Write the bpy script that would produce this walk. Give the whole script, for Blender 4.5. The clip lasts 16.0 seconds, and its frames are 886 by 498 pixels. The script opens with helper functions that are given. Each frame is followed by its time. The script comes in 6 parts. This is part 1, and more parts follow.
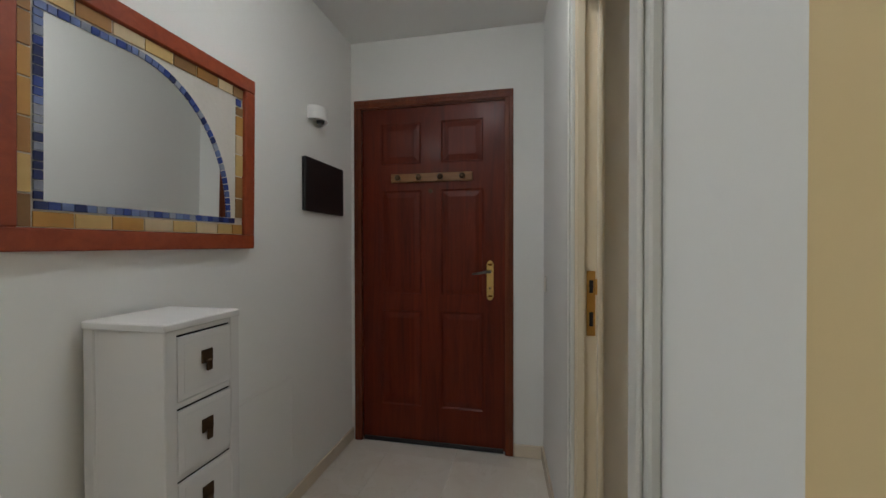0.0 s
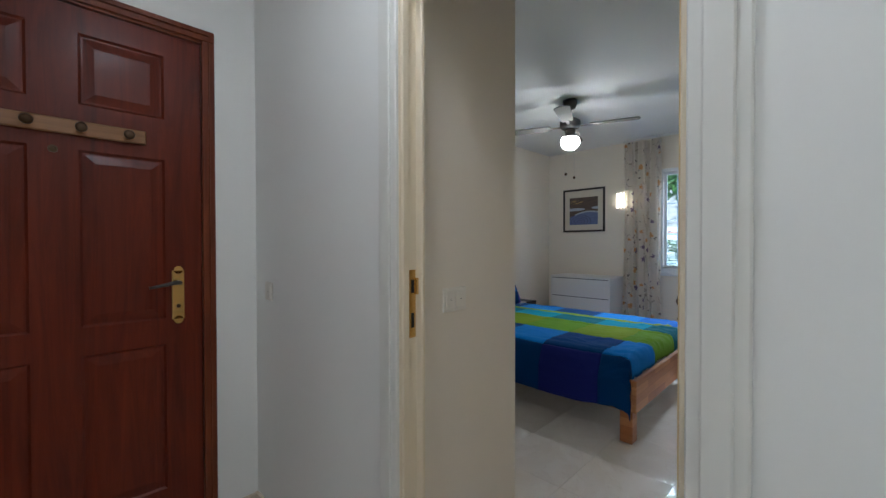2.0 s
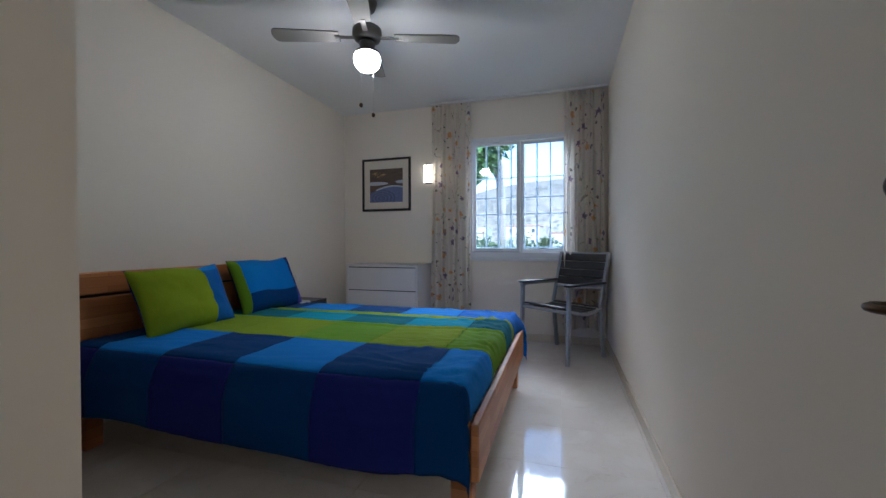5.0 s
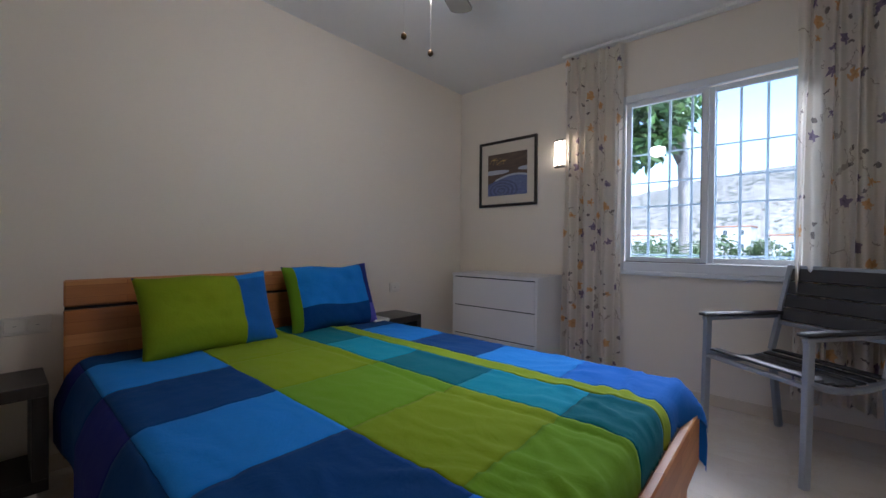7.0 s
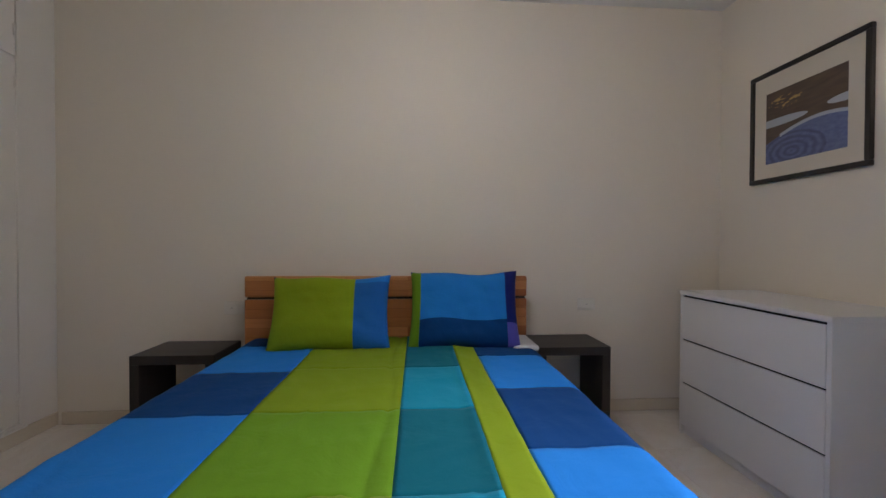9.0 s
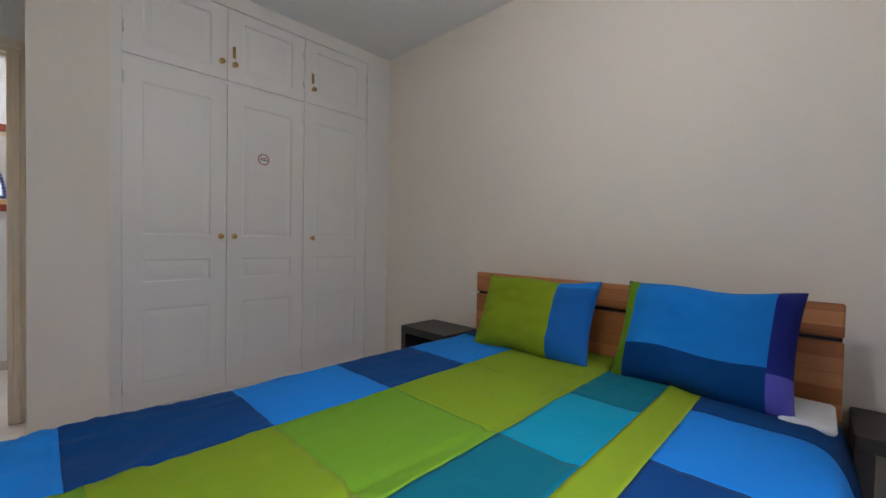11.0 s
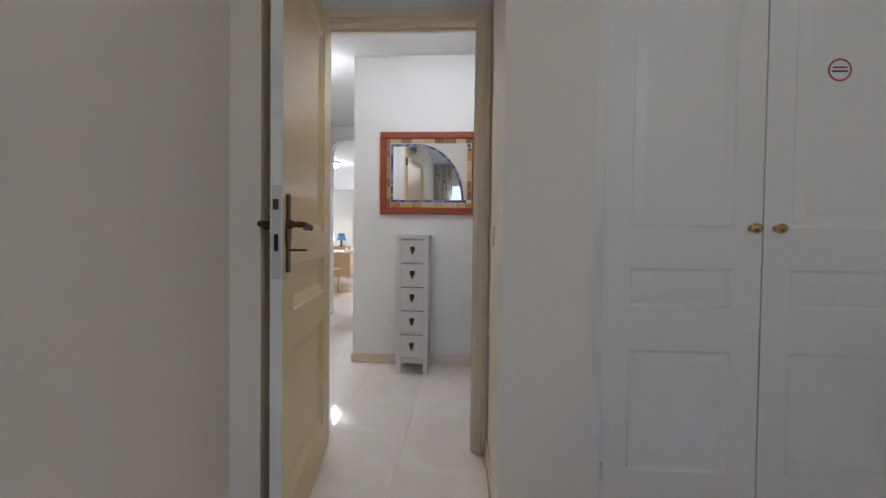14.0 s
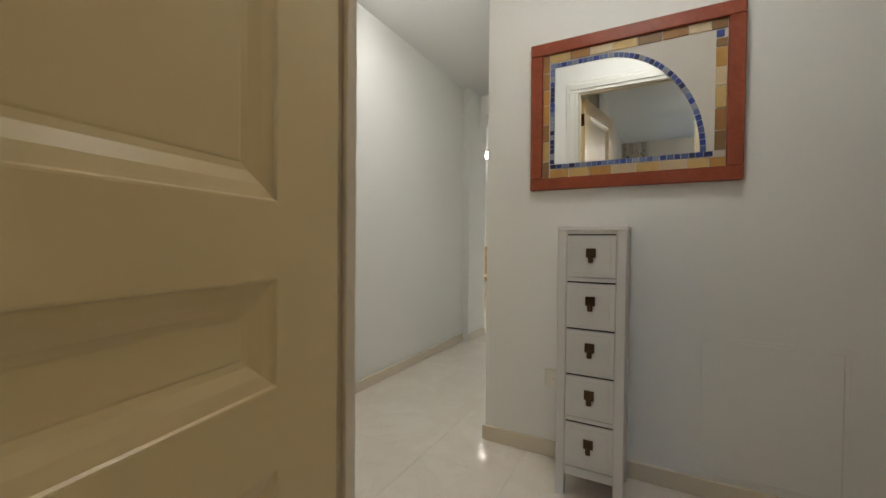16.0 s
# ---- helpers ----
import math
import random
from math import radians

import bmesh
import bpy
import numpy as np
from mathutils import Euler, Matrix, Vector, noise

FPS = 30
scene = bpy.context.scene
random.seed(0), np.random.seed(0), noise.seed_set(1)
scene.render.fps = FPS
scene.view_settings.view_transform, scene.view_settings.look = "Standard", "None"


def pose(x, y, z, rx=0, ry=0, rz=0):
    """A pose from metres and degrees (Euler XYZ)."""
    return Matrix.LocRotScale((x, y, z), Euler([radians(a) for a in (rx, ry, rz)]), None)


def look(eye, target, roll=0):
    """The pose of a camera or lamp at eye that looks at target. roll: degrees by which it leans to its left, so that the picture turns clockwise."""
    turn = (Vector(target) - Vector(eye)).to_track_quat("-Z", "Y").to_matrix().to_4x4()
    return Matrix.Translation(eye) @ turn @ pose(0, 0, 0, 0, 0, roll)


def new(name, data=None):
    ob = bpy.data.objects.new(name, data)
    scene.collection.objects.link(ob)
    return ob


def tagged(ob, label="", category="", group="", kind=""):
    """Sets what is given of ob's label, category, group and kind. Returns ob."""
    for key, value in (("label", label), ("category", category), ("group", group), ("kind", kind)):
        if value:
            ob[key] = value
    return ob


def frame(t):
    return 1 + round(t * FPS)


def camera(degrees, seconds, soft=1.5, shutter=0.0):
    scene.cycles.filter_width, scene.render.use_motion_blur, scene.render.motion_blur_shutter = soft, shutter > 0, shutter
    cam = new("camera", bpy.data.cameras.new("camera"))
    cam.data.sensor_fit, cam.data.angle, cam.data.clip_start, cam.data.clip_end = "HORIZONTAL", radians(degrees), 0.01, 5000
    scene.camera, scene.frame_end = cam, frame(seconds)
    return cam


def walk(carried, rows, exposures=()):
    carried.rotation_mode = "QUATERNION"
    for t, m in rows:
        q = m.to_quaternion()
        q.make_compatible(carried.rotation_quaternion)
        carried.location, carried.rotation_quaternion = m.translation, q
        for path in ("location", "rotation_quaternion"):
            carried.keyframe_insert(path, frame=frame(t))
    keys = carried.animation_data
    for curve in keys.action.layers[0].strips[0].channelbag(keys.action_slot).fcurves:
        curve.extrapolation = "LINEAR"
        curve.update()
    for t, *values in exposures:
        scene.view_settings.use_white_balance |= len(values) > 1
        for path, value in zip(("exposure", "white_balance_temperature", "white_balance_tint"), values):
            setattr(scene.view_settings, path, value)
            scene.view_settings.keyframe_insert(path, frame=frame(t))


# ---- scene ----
cam = camera(97.0, 16.0)
EXPOSURES = [(0, 2.1, 5950, 7), (0.5, 2.25, 5650, 3), (1, 2.38, 5600, 3), (1.5, 2.43, 5500, 5), (2.5, 2.36, 5500, 9), (3.5, 2.27, 5550, 9), (6, 2.24, 5350, 16), (8, 2.36, 6200, 18), (10.5, 2.8, 5850, 16), (12.5, 2.95, 5700, 15), (13.5, 2.82, 5750, 14), (14.5, 2.66, 5500, 12), (15, 2.63, 5500, 10), (16, 2.4, 6500, 7)]
PATH = [
    (0, (0.2, 0.026, 1.213), (-0.219, 1.982, 1.191), -0.1),
    (0.5, (0.011, 0.135, 1.224), (0.029, 2.135, 1.199), -0.0),
    (1, (-0.199, 0.206, 1.231), (0.315, 2.139, 1.212), -0.1),
    (1.5, (-0.339, 0.294, 1.229), (0.673, 2.019, 1.202), -0.2),
    (2, (-0.376, 0.427, 1.207), (1.041, 1.838, 1.183), -0.1),
    (2.5, (-0.352, 0.54, 1.165), (1.31, 1.651, 1.143), -0.1),
    (3, (-0.237, 0.669, 1.128), (1.592, 1.479, 1.1), -0.0),
    (3.5, (-0.038, 0.765, 1.099), (1.867, 1.373, 1.071), -0.1),
    (3.7, (0.049, 0.8, 1.071), (1.968, 1.363, 1.042), -0.2),
    (5.8, (1.233, 1.016, 0.995), (3.128, 1.655, 0.98), 0.1),
    (6, (1.329, 0.998, 1.004), (3.187, 1.738, 0.985), 0.1),
    (6.5, (1.587, 0.992, 1.017), (3.323, 1.983, 1.002), 0.3),
    (7, (1.858, 0.999, 1.016), (3.361, 2.318, 1.0), 0.5),
    (7.5, (2.131, 0.951, 1.037), (3.366, 2.523, 1.023), 0.4),
    (8, (2.429, 0.914, 1.051), (3.313, 2.707, 1.026), 0.7),
    (8.2, (2.539, 0.929, 1.034), (3.269, 2.79, 1.012), 0.5),
    (10.3, (3.52, 1.359, 1.048), (2.651, 3.16, 1.007), 0.9),
    (10.5, (3.549, 1.387, 1.046), (2.516, 3.099, 1.003), 1.0),
    (11, (3.558, 1.429, 1.043), (2.164, 2.862, 1.0), 1.1),
    (11.5, (3.472, 1.45, 1.039), (1.822, 2.579, 0.98), 1.1),
    (12, (3.333, 1.457, 1.029), (1.477, 2.199, 0.979), 1.0),
    (12.5, (3.181, 1.451, 1.021), (1.227, 1.876, 0.973), 1.0),
    (13, (2.919, 1.379, 1.039), (0.929, 1.574, 0.994), 0.9),
    (13.5, (2.622, 1.328, 1.026), (0.623, 1.349, 0.98), 0.9),
    (14, (2.251, 1.268, 0.992), (0.254, 1.157, 0.949), 0.7),
    (14.5, (1.935, 1.245, 0.977), (-0.046, 0.966, 0.930), 0.6),
    (15, (1.572, 1.203, 0.975), (-0.369, 0.719, 0.928), 0.5),
    (15.5, (1.253, 1.178, 0.973), (-0.618, 0.468, 0.933), 0.4),
    (16, (0.914, 1.094, 0.962), (-0.845, 0.139, 0.929), 0.5),
]
walk(cam, [(t, look(e, g, r)) for t, e, g, r in PATH], EXPOSURES)

# ---------- light ----------
world = bpy.data.worlds.new("sky_world")
scene.world = world
world.use_nodes = True
wn = world.node_tree
wn.nodes.clear()
sky = wn.nodes.new("ShaderNodeTexSky")
sky.sky_type = "NISHITA"
sky.sun_disc = False
sky.sun_elevation = radians(52)
sky.sun_rotation = radians(250)
background = wn.nodes.new("ShaderNodeBackground")
background.inputs["Strength"].default_value = 0.15
world_out = wn.nodes.new("ShaderNodeOutputWorld")
wn.links.new(sky.outputs[0], background.inputs[0])
wn.links.new(background.outputs[0], world_out.inputs[0])
sun_data = bpy.data.lights.new("sun", "SUN")
sun_data.energy = 2.2
sun_data.angle = radians(0.5)
sun_data.color = (1.0, 0.95, 0.87)
sun = new("sun", sun_data)
sun.matrix_world = look((-30, -11, 41), (0, 0, 0))

# area lamp added out of view outside, boosting sky light through the bedroom window
window_fill = bpy.data.lights.new("window_fill", "AREA")
window_fill.shape = "RECTANGLE"
window_fill.size, window_fill.size_y = 6.0, 1.4
window_fill.energy = 330.0
window_fill.color = (0.92, 0.96, 1.0)
new("window_fill", window_fill).matrix_world = look((9.2, 1.2, 4.75), (4.3, 1.45, 1.1))

FAN_GLOW, SCONCE_GLOW, HALL_GLOW, ROOM_GLOW = 13.5, 1.25, 5.5, 16.0


# ---------- materials ----------
def graph(name):
    m = bpy.data.materials.new(name)
    m.use_nodes = True
    t = m.node_tree
    return m, t, t.nodes["Principled BSDF"]


def node(t, kind, **sets):
    n = t.nodes.new(kind)
    for k, v in sets.items():
        n.inputs[k.replace("_", " ")].default_value = v
    return n


def coords(t, scale=(1, 1, 1), source="Object"):
    c = t.nodes.new("ShaderNodeTexCoord")
    m = t.nodes.new("ShaderNodeMapping")
    m.inputs["Scale"].default_value = scale
    t.links.new(c.outputs[source], m.inputs["Vector"])
    return m.outputs[0]


def mixed(t, fac, a, b, blend="MIX"):
    n = t.nodes.new("ShaderNodeMix")
    n.data_type, n.blend_type = "RGBA", blend
    for slot, v in ((0, fac), (6, a), (7, b)):
        if isinstance(v, bpy.types.NodeSocket):
            t.links.new(v, n.inputs[slot])
        elif slot == 0:
            n.inputs[0].default_value = v
        else:
            n.inputs[slot].default_value = (*v, 1)
    return n.outputs[2]


def calc(t, op, a, b=0.0, c=0.0):
    n = t.nodes.new("ShaderNodeMath")
    n.operation = op
    for slot, v in enumerate((a, b, c)):
        if isinstance(v, bpy.types.NodeSocket):
            t.links.new(v, n.inputs[slot])
        else:
            n.inputs[slot].default_value = v
    return n.outputs[0]


def ramp(t, fac, stops):
    n = t.nodes.new("ShaderNodeValToRGB")
    while len(n.color_ramp.elements) < len(stops):
        n.color_ramp.elements.new(0.5)
    for e, (p, c) in zip(n.color_ramp.elements, stops):
        e.position, e.color = p, (*c, 1)
    t.links.new(fac, n.inputs[0])
    return n.outputs[0]


def relief(t, bsdf, height, strength, distance=0.002):
    b = t.nodes.new("ShaderNodeBump")
    b.inputs["Strength"].default_value = strength
    b.inputs["Distance"].default_value = distance
    t.links.new(height, b.inputs["Height"])
    t.links.new(b.outputs[0], bsdf.inputs["Normal"])


def shade(c, f):
    return tuple(min(1.0, v * f) for v in c)


def surface(name, color, rough=0.5, metal=0.0, var=0.06, big=1.3, fine=60, bump=0.1, spec=0.5, coat=0.0, stretch=(1, 1, 1), depth=0.002):
    """Paint, plaster, metal or plastic with stains at one scale and grain at another."""
    m, t, b = graph(name)
    v = coords(t, stretch)
    n1 = node(t, "ShaderNodeTexNoise", Scale=big, Detail=4.0, Roughness=0.6)
    n2 = node(t, "ShaderNodeTexNoise", Scale=fine, Detail=3.0)
    for n in (n1, n2):
        t.links.new(v, n.inputs["Vector"])
    a = mixed(t, n1.outputs["Fac"], shade(color, 1 - var), shade(color, 1 + var))
    c = mixed(t, n2.outputs["Fac"], shade(color, 1 - 0.5 * var), shade(color, 1 + 0.5 * var))
    t.links.new(mixed(t, 0.4, a, c), b.inputs["Base Color"])
    r = calc(t, "MULTIPLY_ADD", n1.outputs["Fac"], 0.16 * rough, rough * 0.92)
    t.links.new(r, b.inputs["Roughness"])
    b.inputs["Metallic"].default_value = metal
    b.inputs["Specular IOR Level"].default_value = spec
    b.inputs["Coat Weight"].default_value = coat
    b.inputs["Coat Roughness"].default_value = 0.12
    if bump:
        relief(t, b, n2.outputs["Fac"], bump, depth)
    return m


def timber(name, dark, light, axis=0, rough=0.4, coat=0.0, scale=1.0, bump=0.12, spec=0.5):
    """Wood with long grain along one axis and slow change between boards."""
    m, t, b = graph(name)
    st = [22 * scale] * 3
    st[axis] = 1.6 * scale
    v = coords(t, st)
    n1 = node(t, "ShaderNodeTexNoise", Scale=1.0, Detail=6.0, Roughness=0.62, Distortion=1.2)
    st2 = [5 * scale] * 3
    st2[axis] = 0.8 * scale
    n2 = node(t, "ShaderNodeTexNoise", Scale=1.0, Detail=3.0)
    t.links.new(v, n1.inputs["Vector"])
    t.links.new(coords(t, st2), n2.inputs["Vector"])
    f = calc(t, "MULTIPLY_ADD", n1.outputs["Fac"], 0.65, calc(t, "MULTIPLY", n2.outputs["Fac"], 0.35))
    t.links.new(ramp(t, f, ((0.3, dark), (0.7, light))), b.inputs["Base Color"])
    b.inputs["Roughness"].default_value = rough
    b.inputs["Coat Weight"].default_value = coat
    b.inputs["Coat Roughness"].default_value = 0.15
    b.inputs["Specular IOR Level"].default_value = spec
    relief(t, b, n1.outputs["Fac"], bump, 0.001)
    return m


def staved(name):
    """Oiled beech glued up from short staves, each with its own tone."""
    m, t, b = graph(name)
    c = t.nodes.new("ShaderNodeTexCoord")
    xyz = t.nodes.new("ShaderNodeSeparateXYZ")
    t.links.new(c.outputs["Object"], xyz.inputs[0])
    flat = t.nodes.new("ShaderNodeCombineXYZ")
    t.links.new(calc(t, "ADD", xyz.outputs[0], xyz.outputs[1]), flat.inputs[0])
    t.links.new(xyz.outputs[2], flat.inputs[1])
    staves = node(t, "ShaderNodeTexBrick", Scale=1.0, Mortar_Size=0.0006, Bias=0.0, Brick_Width=0.34, Row_Height=0.052)
    staves.offset = 0.37
    for slot, tone in (("Color1", (0.34, 0.115, 0.032, 1)), ("Color2", (0.56, 0.25, 0.085, 1)), ("Mortar", (0.22, 0.075, 0.022, 1))):
        staves.inputs[slot].default_value = tone
    t.links.new(flat.outputs[0], staves.inputs["Vector"])
    grain = node(t, "ShaderNodeTexNoise", Scale=1.0, Detail=6.0, Roughness=0.62, Distortion=1.2)
    t.links.new(coords(t, (2.2, 2.2, 42)), grain.inputs["Vector"])
    streak = mixed(t, grain.outputs["Fac"], (0.30, 0.22, 0.16), (0.72, 0.74, 0.76))
    t.links.new(mixed(t, 0.55, staves.outputs["Color"], streak, "OVERLAY"), b.inputs["Base Color"])
    b.inputs["Roughness"].default_value = 0.42
    relief(t, b, grain.outputs["Fac"], 0.1, 0.001)
    return m


def cloth(name, color, wrinkle=0.5, var=0.12):
    m, t, b = graph(name)
    v = coords(t)
    n1 = node(t, "ShaderNodeTexNoise", Scale=7.0, Detail=5.0, Roughness=0.6, Distortion=0.6)
    n2 = node(t, "ShaderNodeTexNoise", Scale=420.0, Detail=2.0)
    for n in (n1, n2):
        t.links.new(v, n.inputs["Vector"])
    c = mixed(t, n2.outputs["Fac"], shade(color, 1 - var), shade(color, 1 + var))
    t.links.new(mixed(t, 0.35, c, mixed(t, n1.outputs["Fac"], shade(color, 0.85), shade(color, 1.12))), b.inputs["Base Color"])
    b.inputs["Roughness"].default_value = 0.85
    b.inputs["Specular IOR Level"].default_value = 0.08
    b.inputs["Sheen Weight"].default_value = 0.02
    h = calc(t, "MULTIPLY_ADD", n2.outputs["Fac"], 0.05, n1.outputs["Fac"])
    relief(t, b, h, wrinkle, 0.012)
    return m


def marble():
    """Polished cream marble, toned from tile to tile, with faint veins."""
    m, t, b = graph("cream_marble")
    info = t.nodes.new("ShaderNodeObjectInfo")
    geo = t.nodes.new("ShaderNodeNewGeometry")
    shift = t.nodes.new("ShaderNodeVectorMath")
    shift.operation = "MULTIPLY_ADD"
    shift.inputs[1].default_value = (1, 1, 1)
    t.links.new(geo.outputs["Position"], shift.inputs[0])
    push = t.nodes.new("ShaderNodeCombineXYZ")
    t.links.new(calc(t, "MULTIPLY", info.outputs["Random"], 37.0), push.inputs[0])
    t.links.new(calc(t, "MULTIPLY", info.outputs["Random"], 11.0), push.inputs[1])
    t.links.new(push.outputs[0], shift.inputs[2])
    n1 = node(t, "ShaderNodeTexNoise", Scale=3.2, Detail=7.0, Roughness=0.6, Distortion=1.4)
    n2 = node(t, "ShaderNodeTexNoise", Scale=26.0, Detail=4.0)
    for n in (n1, n2):
        t.links.new(shift.outputs[0], n.inputs["Vector"])
    base = ramp(t, n1.outputs["Fac"], ((0.30, (0.755, 0.68, 0.59)), (0.5, (0.79, 0.725, 0.64)), (0.72, (0.83, 0.775, 0.70))))
    vein = calc(t, "ABSOLUTE", calc(t, "SUBTRACT", n1.outputs["Fac"], 0.5))
    veined = mixed(t, calc(t, "MULTIPLY", calc(t, "LESS_THAN", vein, 0.006), 0.13), base, (0.42, 0.31, 0.20))
    tone = mixed(t, calc(t, "MULTIPLY", info.outputs["Random"], 0.06), veined, (0.76, 0.71, 0.62))
    t.links.new(tone, b.inputs["Base Color"])
    t.links.new(calc(t, "MULTIPLY_ADD", n2.outputs["Fac"], 0.05, 0.045), b.inputs["Roughness"])
    b.inputs["Specular IOR Level"].default_value = 0.6
    b.inputs["Coat Weight"].default_value = 0.35
    b.inputs["Coat Roughness"].default_value = 0.045
    relief(t, b, n1.outputs["Fac"], 0.006, 0.002)
    return m


def lamp_glass(name, color, strength):
    m, t, b = graph(name)
    b.inputs["Base Color"].default_value = (0.9, 0.9, 0.88, 1)
    b.inputs["Roughness"].default_value = 0.3
    b.inputs["Emission Color"].default_value = (*color, 1)
    b.inputs["Emission Strength"].default_value = strength
    return m


def blossoms(t, uv, scale, keep, size, petals, seed):
    """Scattered blossoms with petals: a mask, and the distance from each one's heart."""
    moved = t.nodes.new("ShaderNodeMapping")
    moved.inputs["Location"].default_value = (seed, seed * 0.7, 0)
    t.links.new(uv, moved.inputs["Vector"])
    cells = node(t, "ShaderNodeTexVoronoi", Scale=scale, Randomness=0.8)
    cells.voronoi_dimensions = "2D"
    t.links.new(moved.outputs[0], cells.inputs["Vector"])
    big = t.nodes.new("ShaderNodeVectorMath")
    big.operation = "SCALE"
    big.inputs["Scale"].default_value = scale
    t.links.new(moved.outputs[0], big.inputs[0])
    away = t.nodes.new("ShaderNodeVectorMath")
    away.operation = "SUBTRACT"
    grown = t.nodes.new("ShaderNodeVectorMath")
    grown.operation = "SCALE"
    grown.inputs["Scale"].default_value = scale
    t.links.new(cells.outputs["Position"], grown.inputs[0])
    t.links.new(big.outputs[0], away.inputs[0])
    t.links.new(grown.outputs[0], away.inputs[1])
    xy = t.nodes.new("ShaderNodeSeparateXYZ")
    t.links.new(away.outputs[0], xy.inputs[0])
    split = t.nodes.new("ShaderNodeSeparateColor")
    t.links.new(cells.outputs["Color"], split.inputs[0])
    turn = calc(t, "MULTIPLY_ADD", split.outputs[1], 6.28, calc(t, "MULTIPLY", calc(t, "ARCTAN2", xy.outputs[1], xy.outputs[0]), petals))
    radius = calc(t, "MULTIPLY_ADD", calc(t, "COSINE", turn), 0.2 * size, calc(t, "MULTIPLY_ADD", split.outputs[2], 0.5 * size, 0.5 * size))
    inside = calc(t, "MULTIPLY", calc(t, "LESS_THAN", cells.outputs["Distance"], radius), calc(t, "GREATER_THAN", split.outputs[0], 1 - keep))
    return inside, cells.outputs["Distance"]


def floral():
    """Ecru curtain cloth printed with rows of small orange and purple blossoms on thin stems."""
    m, t, b = graph("floral_curtain_cloth")
    uv = coords(t, (1, 1, 1), "UV")
    warp = node(t, "ShaderNodeTexNoise", Scale=34.0, Detail=3.0)
    t.links.new(uv, warp.inputs["Vector"])
    bent = t.nodes.new("ShaderNodeVectorMath")
    bent.operation = "MULTIPLY_ADD"
    bent.inputs[1].default_value = (0.055, 0.055, 0)
    t.links.new(warp.outputs["Color"], bent.inputs[0])
    t.links.new(uv, bent.inputs[2])
    weave = node(t, "ShaderNodeTexNoise", Scale=300.0, Detail=2.0)
    t.links.new(uv, weave.inputs["Vector"])
    blot = node(t, "ShaderNodeTexNoise", Scale=60.0, Detail=3.0)
    t.links.new(uv, blot.inputs["Vector"])
    c = mixed(t, weave.outputs["Fac"], (0.82, 0.77, 0.69), (0.89, 0.85, 0.78))
    stems = node(t, "ShaderNodeTexVoronoi", Scale=4.6, Randomness=0.9)
    stems.feature = "DISTANCE_TO_EDGE"
    tall = t.nodes.new("ShaderNodeMapping")
    tall.inputs["Scale"].default_value = (1.7, 0.55, 1)
    t.links.new(bent.outputs[0], tall.inputs["Vector"])
    t.links.new(tall.outputs[0], stems.inputs["Vector"])
    broken = node(t, "ShaderNodeTexNoise", Scale=7.0, Detail=1.0)
    t.links.new(uv, broken.inputs["Vector"])
    line = calc(t, "MULTIPLY", calc(t, "LESS_THAN", stems.outputs["Distance"], 0.010), calc(t, "GREATER_THAN", broken.outputs["Fac"], 0.52))
    c = mixed(t, calc(t, "MULTIPLY", line, 0.7), c, (0.40, 0.33, 0.27))
    for scale, keep, size, petals, seed, pale, deep in ((15.0, 0.16, 0.22, 2, 3.1, (0.36, 0.32, 0.28), (0.13, 0.11, 0.12)),
                                                       (8.0, 0.17, 0.26, 5, 7.7, (0.38, 0.30, 0.42), (0.12, 0.08, 0.19)),
                                                       (7.5, 0.24, 0.25, 5, 1.9, (0.86, 0.58, 0.28), (0.66, 0.32, 0.10))):
        mask, dist = blossoms(t, bent.outputs[0], scale, keep, size, petals, seed)
        hue = mixed(t, blot.outputs["Fac"], pale, deep)
        hue = mixed(t, calc(t, "LESS_THAN", dist, 0.055), hue, deep)
        c = mixed(t, calc(t, "MULTIPLY", mask, 0.9), c, hue)
    t.links.new(c, b.inputs["Base Color"])
    b.inputs["Roughness"].default_value = 0.9
    b.inputs["Specular IOR Level"].default_value = 0.1
    relief(t, b, weave.outputs["Fac"], 0.2, 0.001)
    tr = t.nodes.new("ShaderNodeBsdfTranslucent")
    t.links.new(c, tr.inputs["Color"])
    mix = t.nodes.new("ShaderNodeMixShader")
    mix.inputs[0].default_value = 0.5
    t.links.new(b.outputs[0], mix.inputs[1])
    t.links.new(tr.outputs[0], mix.inputs[2])
    t.links.new(mix.outputs[0], t.nodes["Material Output"].inputs[0])
    return m


